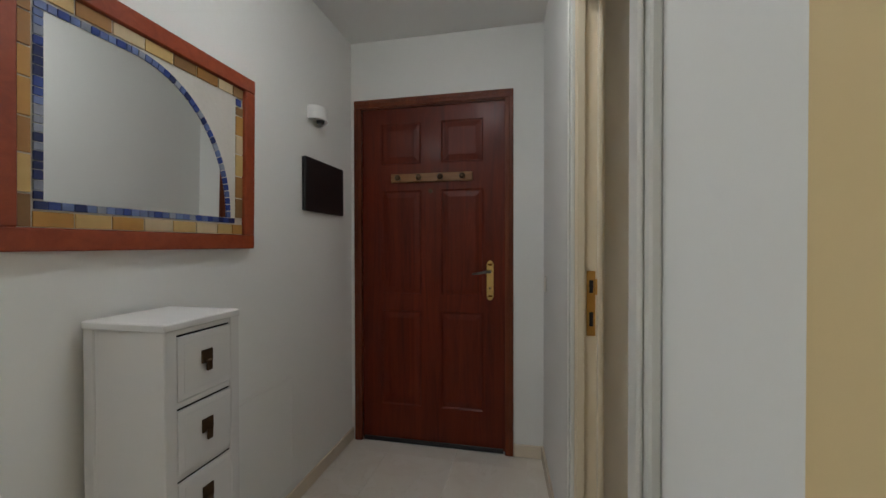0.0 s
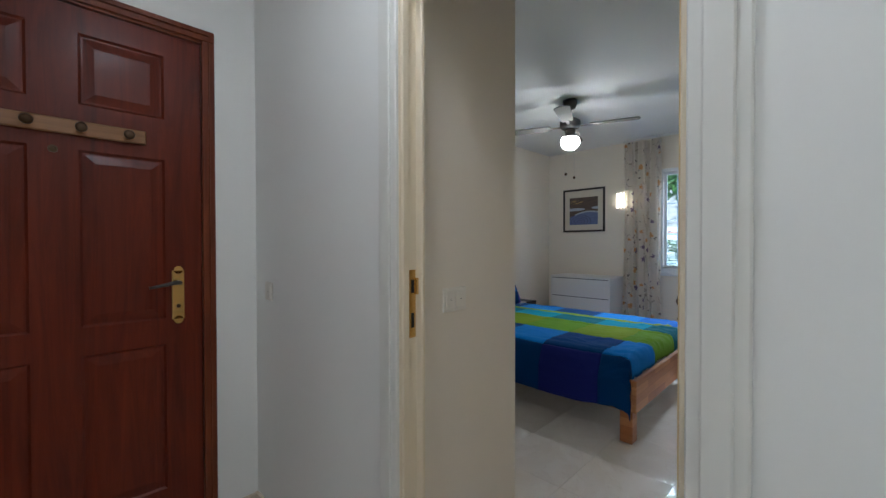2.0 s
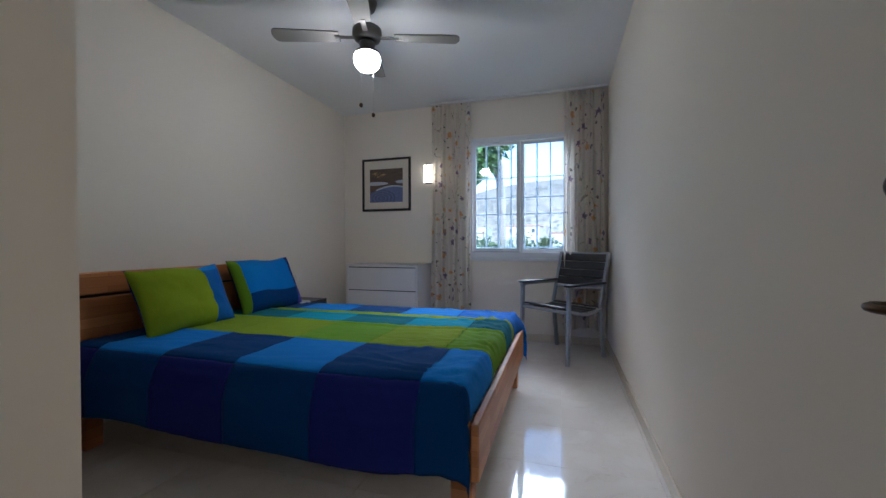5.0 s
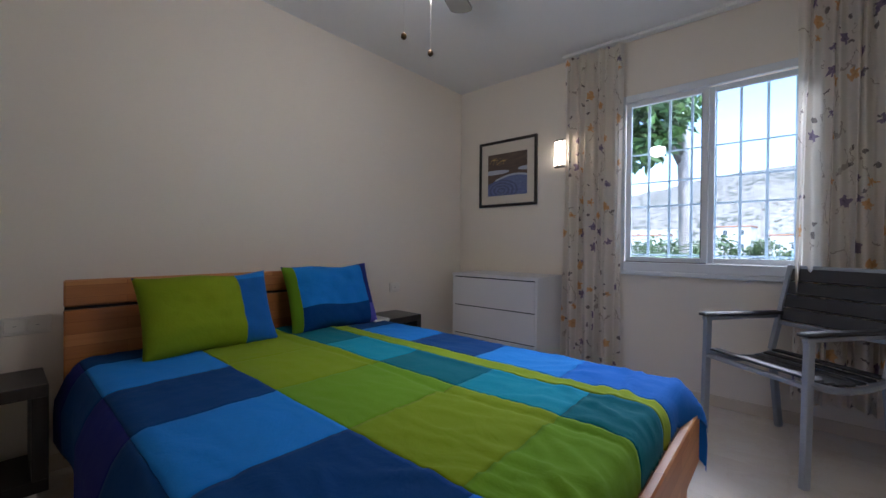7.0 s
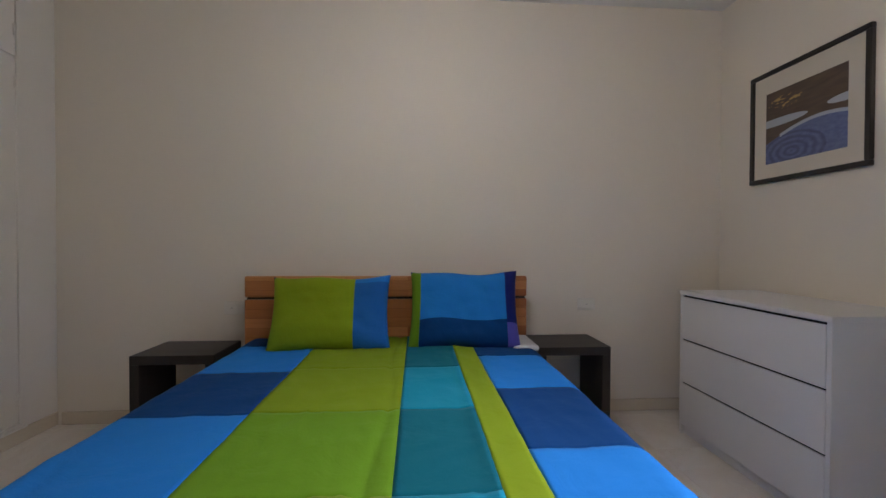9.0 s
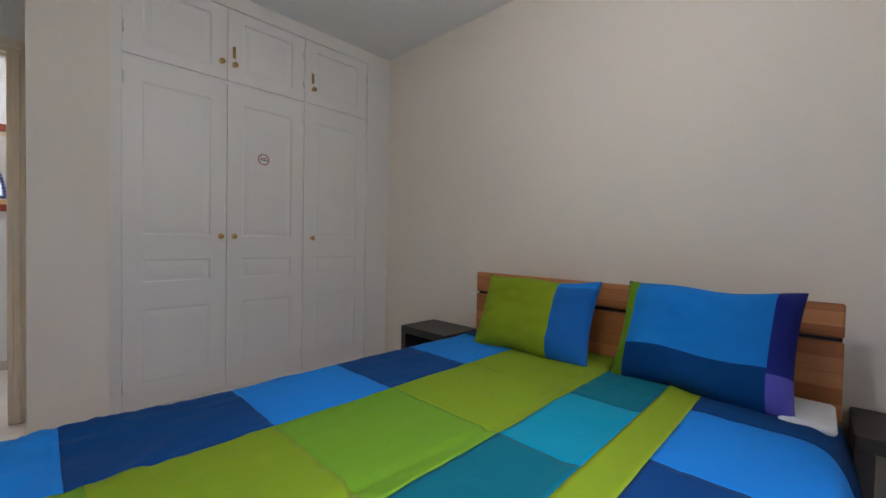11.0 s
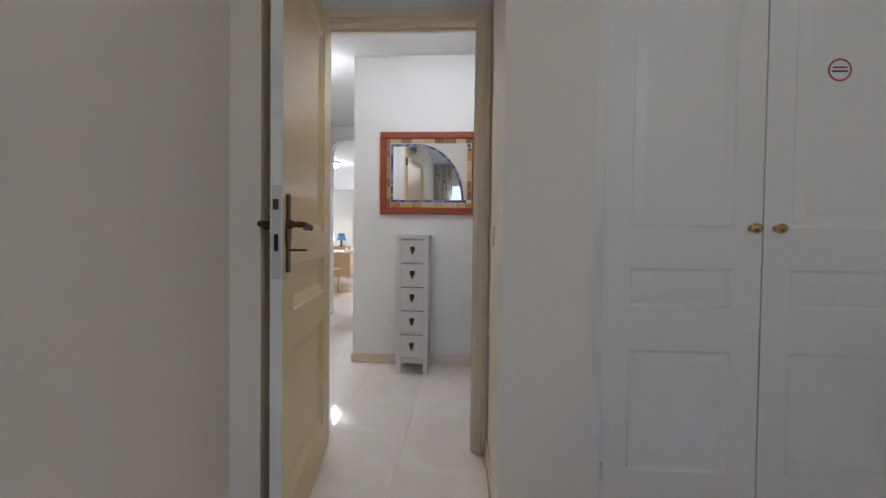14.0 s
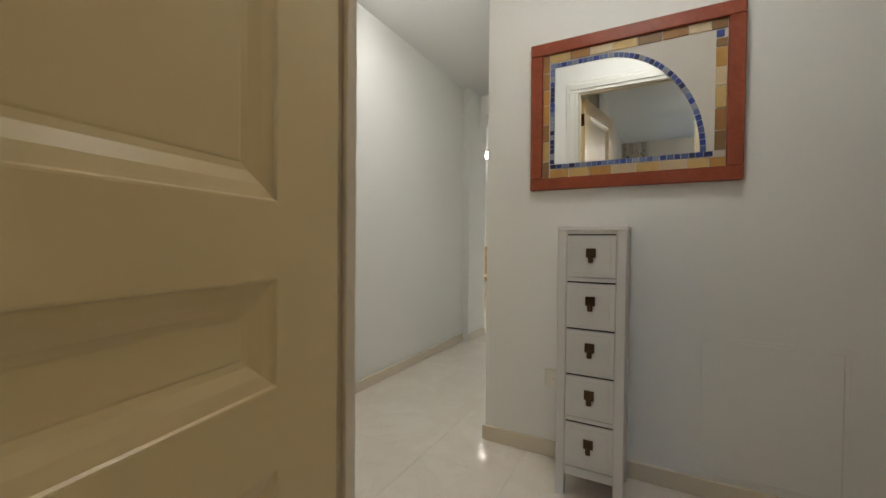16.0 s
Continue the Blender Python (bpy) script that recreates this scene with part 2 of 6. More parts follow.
def print_art():
    """A framed print: brown dusk with gold flecks and pale bands of light over a rippled blue lake."""
    m, t, b = graph("lake_print")
    v = coords(t, (1, 1, 1), "UV")
    sep = t.nodes.new("ShaderNodeSeparateXYZ")
    t.links.new(v, sep.inputs[0])
    u, w = sep.outputs[0], sep.outputs[1]
    n = node(t, "ShaderNodeTexNoise", Scale=3.0, Detail=5.0)
    t.links.new(coords(t, (1.2, 5, 1), "UV"), n.inputs["Vector"])
    fine = node(t, "ShaderNodeTexNoise", Scale=14.0, Detail=3.0)
    t.links.new(coords(t, (1, 1.6, 1), "UV"), fine.inputs["Vector"])

    def lens(cu, cw, ru, rw):
        a = calc(t, "POWER", calc(t, "ABSOLUTE", calc(t, "DIVIDE", calc(t, "SUBTRACT", u, cu), ru)), 2.0)
        c = calc(t, "POWER", calc(t, "ABSOLUTE", calc(t, "DIVIDE", calc(t, "SUBTRACT", w, cw), rw)), 2.0)
        return calc(t, "ADD", a, c)

    rings = calc(t, "SQRT", lens(0.36, 0.12, 1.0, 0.62))
    wave = calc(t, "MULTIPLY_ADD", calc(t, "SINE", calc(t, "MULTIPLY_ADD", rings, 62.0, calc(t, "MULTIPLY", n.outputs["Fac"], 5.0))), 0.5, 0.5)
    fade = calc(t, "MULTIPLY", wave, calc(t, "LESS_THAN", rings, 0.42))
    lake = mixed(t, fine.outputs["Fac"], (0.085, 0.10, 0.24), (0.19, 0.25, 0.44))
    lake = mixed(t, calc(t, "MULTIPLY", fade, 0.5), lake, (0.05, 0.045, 0.12))
    dusk = mixed(t, n.outputs["Fac"], (0.055, 0.040, 0.036), (0.17, 0.115, 0.075))
    gold = calc(t, "MULTIPLY", calc(t, "GREATER_THAN", fine.outputs["Fac"], 0.57), calc(t, "LESS_THAN", lens(0.26, 0.82, 0.24, 0.09), 1.0))
    dusk = mixed(t, calc(t, "MULTIPLY", gold, 0.8), dusk, (0.58, 0.38, 0.13))
    edge = calc(t, "MULTIPLY_ADD", calc(t, "SINE", calc(t, "MULTIPLY", u, 2.2)), 0.20, 0.28)
    c = mixed(t, calc(t, "GREATER_THAN", w, edge), lake, dusk)
    shore = calc(t, "MULTIPLY", calc(t, "LESS_THAN", calc(t, "ABSOLUTE", calc(t, "SUBTRACT", w, edge)), 0.022), calc(t, "GREATER_THAN", u, 0.2))
    band = calc(t, "MAXIMUM", calc(t, "LESS_THAN", lens(0.16, 0.565, 0.40, 0.055), 1.0), calc(t, "LESS_THAN", lens(1.02, 0.60, 0.24, 0.05), 1.0))
    c = mixed(t, calc(t, "MULTIPLY", calc(t, "MAXIMUM", shore, band), 0.85), c, (0.50, 0.56, 0.64))
    t.links.new(c, b.inputs["Base Color"])
    b.inputs["Roughness"].default_value = 0.4
    return m


def scrub():
    """Dry hillside: bare grey-brown earth dotted with dark bushes and paler outcrops."""
    m, t, b = graph("dry_hillside")
    v = coords(t)
    slow = node(t, "ShaderNodeTexNoise", Scale=0.03, Detail=3.0)
    dots = node(t, "ShaderNodeTexNoise", Scale=0.38, Detail=5.0, Roughness=0.7)
    for n in (slow, dots):
        t.links.new(v, n.inputs["Vector"])
    earth = mixed(t, slow.outputs["Fac"], (0.20, 0.175, 0.15), (0.30, 0.27, 0.235))
    bush = calc(t, "ADD", dots.outputs["Fac"], calc(t, "MULTIPLY", calc(t, "SUBTRACT", slow.outputs["Fac"], 0.5), 0.25))
    c = mixed(t, calc(t, "MULTIPLY", calc(t, "GREATER_THAN", bush, 0.53), 0.85), earth, (0.055, 0.062, 0.045))
    c = mixed(t, calc(t, "MULTIPLY", calc(t, "LESS_THAN", bush, 0.36), 0.7), c, (0.42, 0.39, 0.34))
    t.links.new(c, b.inputs["Base Color"])
    b.inputs["Roughness"].default_value = 0.95
    b.inputs["Specular IOR Level"].default_value = 0.1
    return m


def clear_glass(name, tint=(0.93, 0.97, 0.98)):
    m, t, b = graph(name)
    tr = t.nodes.new("ShaderNodeBsdfTransparent")
    tr.inputs[0].default_value = (*tint, 1)
    gl = t.nodes.new("ShaderNodeBsdfGlossy")
    gl.inputs["Roughness"].default_value = 0.0
    fr = t.nodes.new("ShaderNodeFresnel")
    fr.inputs[0].default_value = 1.7
    mix = t.nodes.new("ShaderNodeMixShader")
    t.links.new(fr.outputs[0], mix.inputs[0])
    t.links.new(tr.outputs[0], mix.inputs[1])
    t.links.new(gl.outputs[0], mix.inputs[2])
    t.links.new(mix.outputs[0], t.nodes["Material Output"].inputs[0])
    return m


def varied(name, colors, rough=0.6, spec=0.5):
    """One tone for each loose piece."""
    m, t, b = graph(name)
    info = t.nodes.new("ShaderNodeObjectInfo")
    geo = t.nodes.new("ShaderNodeNewGeometry")
    pick = calc(t, "FRACT", calc(t, "ADD", info.outputs["Random"], geo.outputs["Random Per Island"]))
    n = t.nodes.new("ShaderNodeValToRGB")
    n.color_ramp.interpolation = "CONSTANT"
    while len(n.color_ramp.elements) < len(colors):
        n.color_ramp.elements.new(0.5)
    for k, (e, c) in enumerate(zip(n.color_ramp.elements, colors)):
        e.position, e.color = k / len(colors), (*c, 1)
    t.links.new(pick, n.inputs[0])
    g = node(t, "ShaderNodeTexNoise", Scale=40.0, Detail=3.0)
    t.links.new(coords(t), g.inputs["Vector"])
    t.links.new(mixed(t, 0.25, n.outputs[0], mixed(t, g.outputs["Fac"], (0.02, 0.02, 0.02), (0.9, 0.85, 0.7)), "SOFT_LIGHT"), b.inputs["Base Color"])
    b.inputs["Roughness"].default_value = rough
    b.inputs["Specular IOR Level"].default_value = spec
    relief(t, b, g.outputs["Fac"], 0.1, 0.001)
    return m


WALL = surface("cream_wall_paint", (0.81, 0.745, 0.645), 0.75, var=0.025, fine=90, bump=0.12, spec=0.25, depth=0.0015)
HALL_WALL = surface("white_wall_paint", (0.81, 0.805, 0.775), 0.7, var=0.025, fine=90, bump=0.12, spec=0.25, depth=0.0015)
CEILING = surface("ceiling_paint", (0.80, 0.795, 0.78), 0.85, var=0.02, fine=70, bump=0.1, spec=0.2)
MARBLE = marble()
GROUT = surface("grout", (0.77, 0.705, 0.62), 0.8, var=0.1)
IVORY_TRIM = surface("pale_ivory_trim", (0.80, 0.70, 0.53), 0.3, var=0.03, big=2, fine=30, bump=0.03, coat=0.1)
SKIRT = surface("skirting_stone", (0.70, 0.61, 0.48), 0.25, var=0.06, big=5, bump=0.02)
LACQUER = surface("ivory_lacquer", (0.78, 0.605, 0.32), 0.3, var=0.03, big=2, fine=30, bump=0.03, spec=0.5, coat=0.1)
TRIM = surface("white_gloss_trim", (0.76, 0.75, 0.70), 0.32, var=0.02, bump=0.03, coat=0.1)
CLOSET = surface("white_closet_lacquer", (0.81, 0.77, 0.71), 0.38, var=0.025, bump=0.03)
MAHOGANY = timber("mahogany", (0.055, 0.006, 0.002), (0.175, 0.023, 0.006), 2, 0.4, 0.06, spec=0.25)
MAHOGANY_FRAME = timber("mahogany_trim", (0.085, 0.016, 0.006), (0.22, 0.052, 0.016), 2, 0.4, 0.05, spec=0.3)
RED_WOOD = timber("red_cedar", (0.21, 0.032, 0.010), (0.36, 0.070, 0.022), 1, 0.4, 0.1)
BEECH = staved("oiled_beech_staves")
BLACKWOOD = surface("black_brown_veneer", (0.018, 0.014, 0.013), 0.36, var=0.25, fine=25, stretch=(1, 6, 6), bump=0.06)
WHITE_FOIL = surface("white_furniture_foil", (0.74, 0.72, 0.70), 0.42, var=0.015, bump=0.02)
BRASS = surface("polished_brass", (0.72, 0.48, 0.18), 0.24, 1.0, var=0.1, bump=0.02)
OLD_BRASS = surface("antique_brass", (0.10, 0.062, 0.036), 0.36, 1.0, var=0.35, big=14, bump=0.05)
STEEL = surface("brushed_steel", (0.62, 0.61, 0.58), 0.3, 1.0, var=0.06, bump=0.03)
NICKEL = surface("satin_nickel", (0.13, 0.122, 0.112), 0.4, 1.0, var=0.06, bump=0.0)
IRON = surface("white_painted_iron", (0.40, 0.44, 0.48), 0.5, var=0.05)
ALU = surface("white_aluminium", (0.75, 0.78, 0.80), 0.35, var=0.02, bump=0.0)
CHAIR_ALU = surface("grey_powder_aluminium", (0.38, 0.41, 0.46), 0.4, 0.4, var=0.06, bump=0.02)
CHAIR_SLAT = surface("charcoal_slat", (0.028, 0.028, 0.032), 0.5, var=0.2, fine=40, stretch=(1, 8, 8), bump=0.1)
BLACK = surface("black_plastic", (0.012, 0.012, 0.013), 0.4, var=0.1)
# near-black colour that paints the shade inside holes and gaps
RECESS_SHADE = surface("recess_shade", (0.01, 0.01, 0.01), 0.9, var=0.1, bump=0)
WHITE_PLASTIC = surface("white_plastic", (0.78, 0.78, 0.75), 0.35, var=0.015, bump=0)
IVORY_PLASTIC = surface("ivory_plastic", (0.80, 0.76, 0.68), 0.35, var=0.015, bump=0)
MATBOARD = surface("ivory_matboard", (0.68, 0.62, 0.52), 0.9, var=0.02)
MIRROR = surface("mirror_silver", (0.92, 0.93, 0.92), 0.0, 1.0, var=0.0, bump=0)
MIRROR.node_tree.nodes["Principled BSDF"].inputs["Roughness"].default_value = 0.0
for link in list(MIRROR.node_tree.nodes["Principled BSDF"].inputs["Roughness"].links):
    MIRROR.node_tree.links.remove(link)
GLASS = clear_glass("window_glass", (0.87, 0.94, 0.98))
OCHRE = varied("ochre_mosaic", ((0.50, 0.27, 0.07), (0.25, 0.14, 0.055), (0.62, 0.50, 0.32), (0.34, 0.17, 0.05), (0.60, 0.42, 0.17)), 0.35)
BLUE = varied("blue_mosaic", ((0.05, 0.08, 0.30), (0.12, 0.16, 0.36), (0.30, 0.33, 0.42), (0.03, 0.04, 0.14), (0.17, 0.22, 0.44)), 0.22)
PLASTER = surface("spandrel_plaster", (0.66, 0.62, 0.56), 0.8, var=0.08, big=12, fine=60, bump=0.4)
FLORAL = floral()
ART = print_art()
FAN_LIGHT = lamp_glass("lit_opal_glass", (1.0, 0.93, 0.84), FAN_GLOW)
SCONCE_LIGHT = lamp_glass("lit_sconce_glass", (1.0, 0.85, 0.64), SCONCE_GLOW)
DISC_LIGHT = lamp_glass("lit_disc_glass", (1.0, 0.97, 0.93), HALL_GLOW)
ROOM_LIGHT = lamp_glass("lit_room_glass", (1.0, 0.95, 0.88), ROOM_GLOW)
NAVY = cloth("navy_cotton", (0.005, 0.046, 0.165))
SKY = cloth("sky_blue_cotton", (0.019, 0.192, 0.575))
INDIGO = cloth("indigo_cotton", (0.016, 0.022, 0.160))
OLIVE = cloth("olive_lime_cotton", (0.189, 0.271, 0.010))
GREEN = cloth("leaf_green_cotton", (0.135, 0.271, 0.014))
TEAL = cloth("teal_cotton", (0.006, 0.123, 0.164))
CYAN = cloth("cyan_cotton", (0.010, 0.237, 0.344))
LIME = cloth("lime_cotton", (0.213, 0.295, 0.011))
ROYAL = cloth("royal_blue_cotton", (0.011, 0.123, 0.483))
DENIM = cloth("denim_blue_cotton", (0.017, 0.113, 0.369))
LILAC = cloth("lilac_cotton", (0.10, 0.09, 0.42))
SHEET = cloth("white_sheet", (0.72, 0.72, 0.72))
LEAF = varied("tree_leaf", ((0.04, 0.10, 0.02), (0.07, 0.15, 0.03), (0.03, 0.08, 0.025), (0.10, 0.17, 0.05)), 0.5)
PALE_BARK = surface("pale_palm_bark", (0.30, 0.27, 0.26), 0.9, var=0.25, big=6, fine=24, bump=0.8, depth=0.02, stretch=(1, 1, 3))
BARK = surface("bark", (0.12, 0.105, 0.10), 0.9, var=0.3, big=8, fine=30, bump=0.8, depth=0.02)
HEDGE = varied("hedge_leaf", ((0.04, 0.08, 0.02), (0.06, 0.11, 0.03), (0.09, 0.13, 0.05)), 0.6)
HILL = scrub()
PAVING = surface("pale_paving", (0.30, 0.28, 0.24), 0.8, var=0.1, big=0.6)
RENDERED = surface("white_render", (0.55, 0.54, 0.52), 0.85, var=0.04)
HOUSE_GLASS = surface("far_window_glass", (0.05, 0.07, 0.09), 0.1, var=0.1, bump=0)
TERRACOTTA = surface("terracotta", (0.36, 0.16, 0.09), 0.8, var=0.15)
PINE = timber("pale_pine", (0.46, 0.27, 0.12), (0.62, 0.42, 0.22), 0, 0.45)
BLADE = surface("fan_blade_paint", (0.22, 0.21, 0.19), 0.8, var=0.04, spec=0.1)
LAMPSHADE = lamp_glass("lit_lampshade", (1.0, 0.9, 0.72), 1.6)


# ---------- building helpers ----------
def mesh_object(name, bm, mats, parent=None, smooth=False):
    me = bpy.data.meshes.new(name)
    bmesh.ops.recalc_face_normals(bm, faces=bm.faces)
    if smooth:
        for f in bm.faces:
            f.smooth = True
    bm.to_mesh(me)
    bm.free()
    for m in mats if isinstance(mats, (list, tuple)) else [mats]:
        me.materials.append(m)
    ob = new(name, me)
    if parent is not None:
        ob.parent = parent
    return ob


def part(name, bm, material, parent, label="", smooth=False):
    ob = mesh_object(name, bm, material, parent, smooth)
    return tagged(ob, label) if label else ob


def thing(name, x, y, z, rz, label, category, group="", kind=""):
    e = new(name)
    e.empty_display_size = 0.1
    e.matrix_world = pose(x, y, z, 0, 0, rz)
    return tagged(e, label, category, group, kind)


def block(lo, hi, bevel=0.0, bm=None, seg=1):
    """A box between two corners, with its edges eased."""
    bm = bm or bmesh.new()
    x0, y0, z0 = lo
    x1, y1, z1 = hi
    vs = [bm.verts.new(p) for p in ((x0, y0, z0), (x1, y0, z0), (x1, y1, z0), (x0, y1, z0), (x0, y0, z1), (x1, y0, z1), (x1, y1, z1), (x0, y1, z1))]
    fs = [bm.faces.new([vs[i] for i in q]) for q in ((3, 2, 1, 0), (4, 5, 6, 7), (0, 1, 5, 4), (1, 2, 6, 5), (2, 3, 7, 6), (3, 0, 4, 7))]
    if bevel:
        es = {e for f in fs for e in f.edges}
        bmesh.ops.bevel(bm, geom=list(es), offset=bevel, segments=seg, affect="EDGES", profile=0.5)
    return bm


def lathe(profile, steps=24, axis="z", centre=(0, 0, 0), bm=None):
    """Turns (radius, height) pairs round an axis."""
    bm = bm or bmesh.new()
    rings = []
    for r, h in profile:
        ring = []
        for k in range(steps):
            a = 2 * math.pi * k / steps
            u, v = r * math.cos(a), r * math.sin(a)
            p = {"z": (u, v, h), "x": (h, u, v), "y": (u, h, v)}[axis]
            ring.append(bm.verts.new((p[0] + centre[0], p[1] + centre[1], p[2] + centre[2])))
        rings.append(ring)
    for a, b in zip(rings, rings[1:]):
        for k in range(steps):
            bm.faces.new((a[k], a[(k + 1) % steps], b[(k + 1) % steps], b[k]))
    for ring in (rings[0], rings[-1]):
        try:
            bm.faces.new(ring)
        except ValueError:
            pass
    return bm


def tube(points, radius, steps=10, bm=None, flat=1.0):
    """A rod along points; flat squeezes its height."""
    bm = bm or bmesh.new()
    pts = [Vector(p) for p in points]
    rings = []
    for i, p in enumerate(pts):
        d = (pts[min(i + 1, len(pts) - 1)] - pts[max(i - 1, 0)]).normalized()
        side = d.cross(Vector((0, 0, 1)))
        if side.length < 1e-3:
            side = Vector((1, 0, 0))
        side.normalize()
        up = side.cross(d)
        r = radius[i] if isinstance(radius, (list, tuple)) else radius
        rings.append([bm.verts.new(p + side * (r * math.cos(2 * math.pi * k / steps)) + up * (flat * r * math.sin(2 * math.pi * k / steps))) for k in range(steps)])
    for a, b in zip(rings, rings[1:]):
        for k in range(steps):
            bm.faces.new((a[k], a[(k + 1) % steps], b[(k + 1) % steps], b[k]))
    bm.faces.new(rings[0])
    bm.faces.new(rings[-1])
    return bm


def extrude_outline(points, plane, lo, hi, bm=None):
    """A prism from a flat outline; plane names the two axes of the outline."""
    bm = bm or bmesh.new()
    third = ({0, 1, 2} - set(plane)).pop()
    rows = []
    for level in (lo, hi):
        row = []
        for u, v in points:
            p = [0, 0, 0]
            p[plane[0]], p[plane[1]], p[third] = u, v, level
            row.append(bm.verts.new(p))
        rows.append(row)
    n = len(points)
    for k in range(n):
        bm.faces.new((rows[0][k], rows[0][(k + 1) % n], rows[1][(k + 1) % n], rows[1][k]))
    bm.faces.new(rows[0])
    bm.faces.new(rows[1])
    return bm


def structure(name, boxes, mat, label, category, bevel=0.0):
    bm = bmesh.new()
    for lo, hi in boxes:
        block(lo, hi, bevel, bm)
    return tagged(mesh_object(name, bm, mat), label, category, "", "structure")


def raised_panel(bm, u0, u1, v0, v1, face, out, rim=0.03, deep=0.012, rise=0.009):
    """A fielded panel on the plane y=face: a sunk groove and a raised field, out is +1 or -1 along y."""
    y0 = face
    y1 = face - out * deep
    y2 = face - out * (deep - rise)
    loops = []
    for inset, y in ((0, y0), (0.008, y1), (0.014, y1), (0.014 + rim, y2)):
        loops.append([bm.verts.new(p) for p in ((u0 + inset, y, v0 + inset), (u1 - inset, y, v0 + inset), (u1 - inset, y, v1 - inset), (u0 + inset, y, v1 - inset))])
    for a, b in zip(loops, loops[1:]):
        for k in range(4):
            bm.faces.new((a[k], a[(k + 1) % 4], b[(k + 1) % 4], b[k]))
    bm.faces.new(loops[-1])


def sunk_panel(bm, u0, u1, v0, v1, face, out):
    """A flat field sunk behind a sharp lip and a sloping ogee, as on the bedroom door."""
    loops = []
    for inset, depth in ((0, 0), (0.0025, 0.0005), (0.005, 0.004), (0.010, 0.0055), (0.022, 0.0085), (0.038, 0.0155), (0.047, 0.017), (0.050, 0.0165)):
        y = face - out * depth
        loops.append([bm.verts.new(p) for p in ((u0 + inset, y, v0 + inset), (u1 - inset, y, v0 + inset), (u1 - inset, y, v1 - inset), (u0 + inset, y, v1 - inset))])
    for a, b in zip(loops, loops[1:]):
        for k in range(4):
            bm.faces.new((a[k], a[(k + 1) % 4], b[(k + 1) % 4], b[k]))
    bm.faces.new(loops[-1])


def panelled_face(bm, w, h, cells, face, out, rim=0.03, deep=0.012, rise=0.009):
    """A leaf's face on y=face from x 0..w, z 0..h, with panels sunk in it."""
    us = sorted({0.0, w, *[c[0] for c in cells], *[c[1] for c in cells]})
    vs = sorted({0.0, h, *[c[2] for c in cells], *[c[3] for c in cells]})
    for a, b in zip(us, us[1:]):
        for c, d in zip(vs, vs[1:]):
            mu, mv = (a + b) / 2, (c + d) / 2
            if any(q[0] < mu < q[1] and q[2] < mv < q[3] for q in cells):
                continue
            bm.faces.new([bm.verts.new(p) for p in ((a, face, c), (b, face, c), (b, face, d), (a, face, d))])
    for q in cells:
        if deep is None:
            sunk_panel(bm, *q, face, out)
        else:
            raised_panel(bm, *q, face, out, rim, deep, rise)


def panelled_leaf(w, h, thick, cells, both=True, **kw):
    """A door leaf with sunk panels, its back on y=0 and its front on y=thick."""
    bm = bmesh.new()
    panelled_face(bm, w, h, cells, thick, 1, **kw)
    panelled_face(bm, w, h, cells if both else [], 0.0, -1, **kw)
    for q in (((0, 0, 0), (0, thick, 0), (0, thick, h), (0, 0, h)), ((w, 0, 0), (w, thick, 0), (w, thick, h), (w, 0, h)),
              ((0, 0, 0), (w, 0, 0), (w, thick, 0), (0, thick, 0)), ((0, 0, h), (w, 0, h), (w, thick, h), (0, thick, h))):
        bm.faces.new([bm.verts.new(p) for p in q])
    bmesh.ops.remove_doubles(bm, verts=bm.verts, dist=1e-5)
    return bm


def casing(name, along, c0, c1, top, face, out, width, label, mat, base=0.0):
    """A moulded frame round an opening; along is 'x' or 'y', face the wall's plane, out its side."""
    e = thing(name, 0, 0, 0, 0, label, "door frame", "", "structure")

    def bar(n, a0, a1, z0, z1, inner):
        bm = bmesh.new()
        for d0, d1, grow in ((0.0, 0.014, 0.0), (0.014, 0.022, 0.018)):
            f0, f1 = sorted((face + out * d0, face + out * d1))
            b0, b1, t1 = a0, a1, z1
            if grow:
                if n == "head":
                    z0 += 0.022
                    t1 -= 0.02
                    b0 += 0.02
                    b1 -= 0.02
                elif inner > 0:
                    b0 += 0.02
                    b1 -= 0.022
                else:
                    b0 += 0.022
                    b1 -= 0.02
            lo, hi = ((b0, f0, z0), (b1, f1, t1)) if along == "x" else ((f0, b0, z0), (f1, b1, t1))
            block(lo, hi, 0.003, bm)
        part("jamb_moulding" if n != "head" else "head_moulding", bm, mat, e)

    bar("side", c0 - width, c0, base, top, 1)
    bar("side", c1, c1 + width, base, top, -1)
    bar("head", c0 - width, c1 + width, top, top + width, 0)
    return e


# ---------- structure ----------
CEIL, HCEIL, TOP, LOW = 2.515, 2.458, 2.64, -0.06
WX, EX = -0.87, 4.905          # hall's west wall, bedroom's window wall
HX0, HX1 = 0.350, 0.415         # wall between hall and bedroom
NX = 0.292                      # the same wall's face where it meets the front door's wall
DY0, DY1, DTOP = 0.594, 1.33, 2.0
FY = 2.30                     # front door wall

floor = structure("floor", [((-9.3, -3.7, -0.08), (5.0, 3.6, -0.0025))], GROUT, "polished cream marble floor in square tiles", "floor")
structure("ceiling", [((HX1 - 0.02, -3.8, CEIL), (5.2, 3.75, TOP))], CEILING, "plain white painted bedroom ceiling", "ceiling")
structure("ceiling_hall", [((-9.4, -3.8, HCEIL), (HX1 - 0.02, 3.75, TOP))], CEILING, "plain white painted hall ceiling", "ceiling")

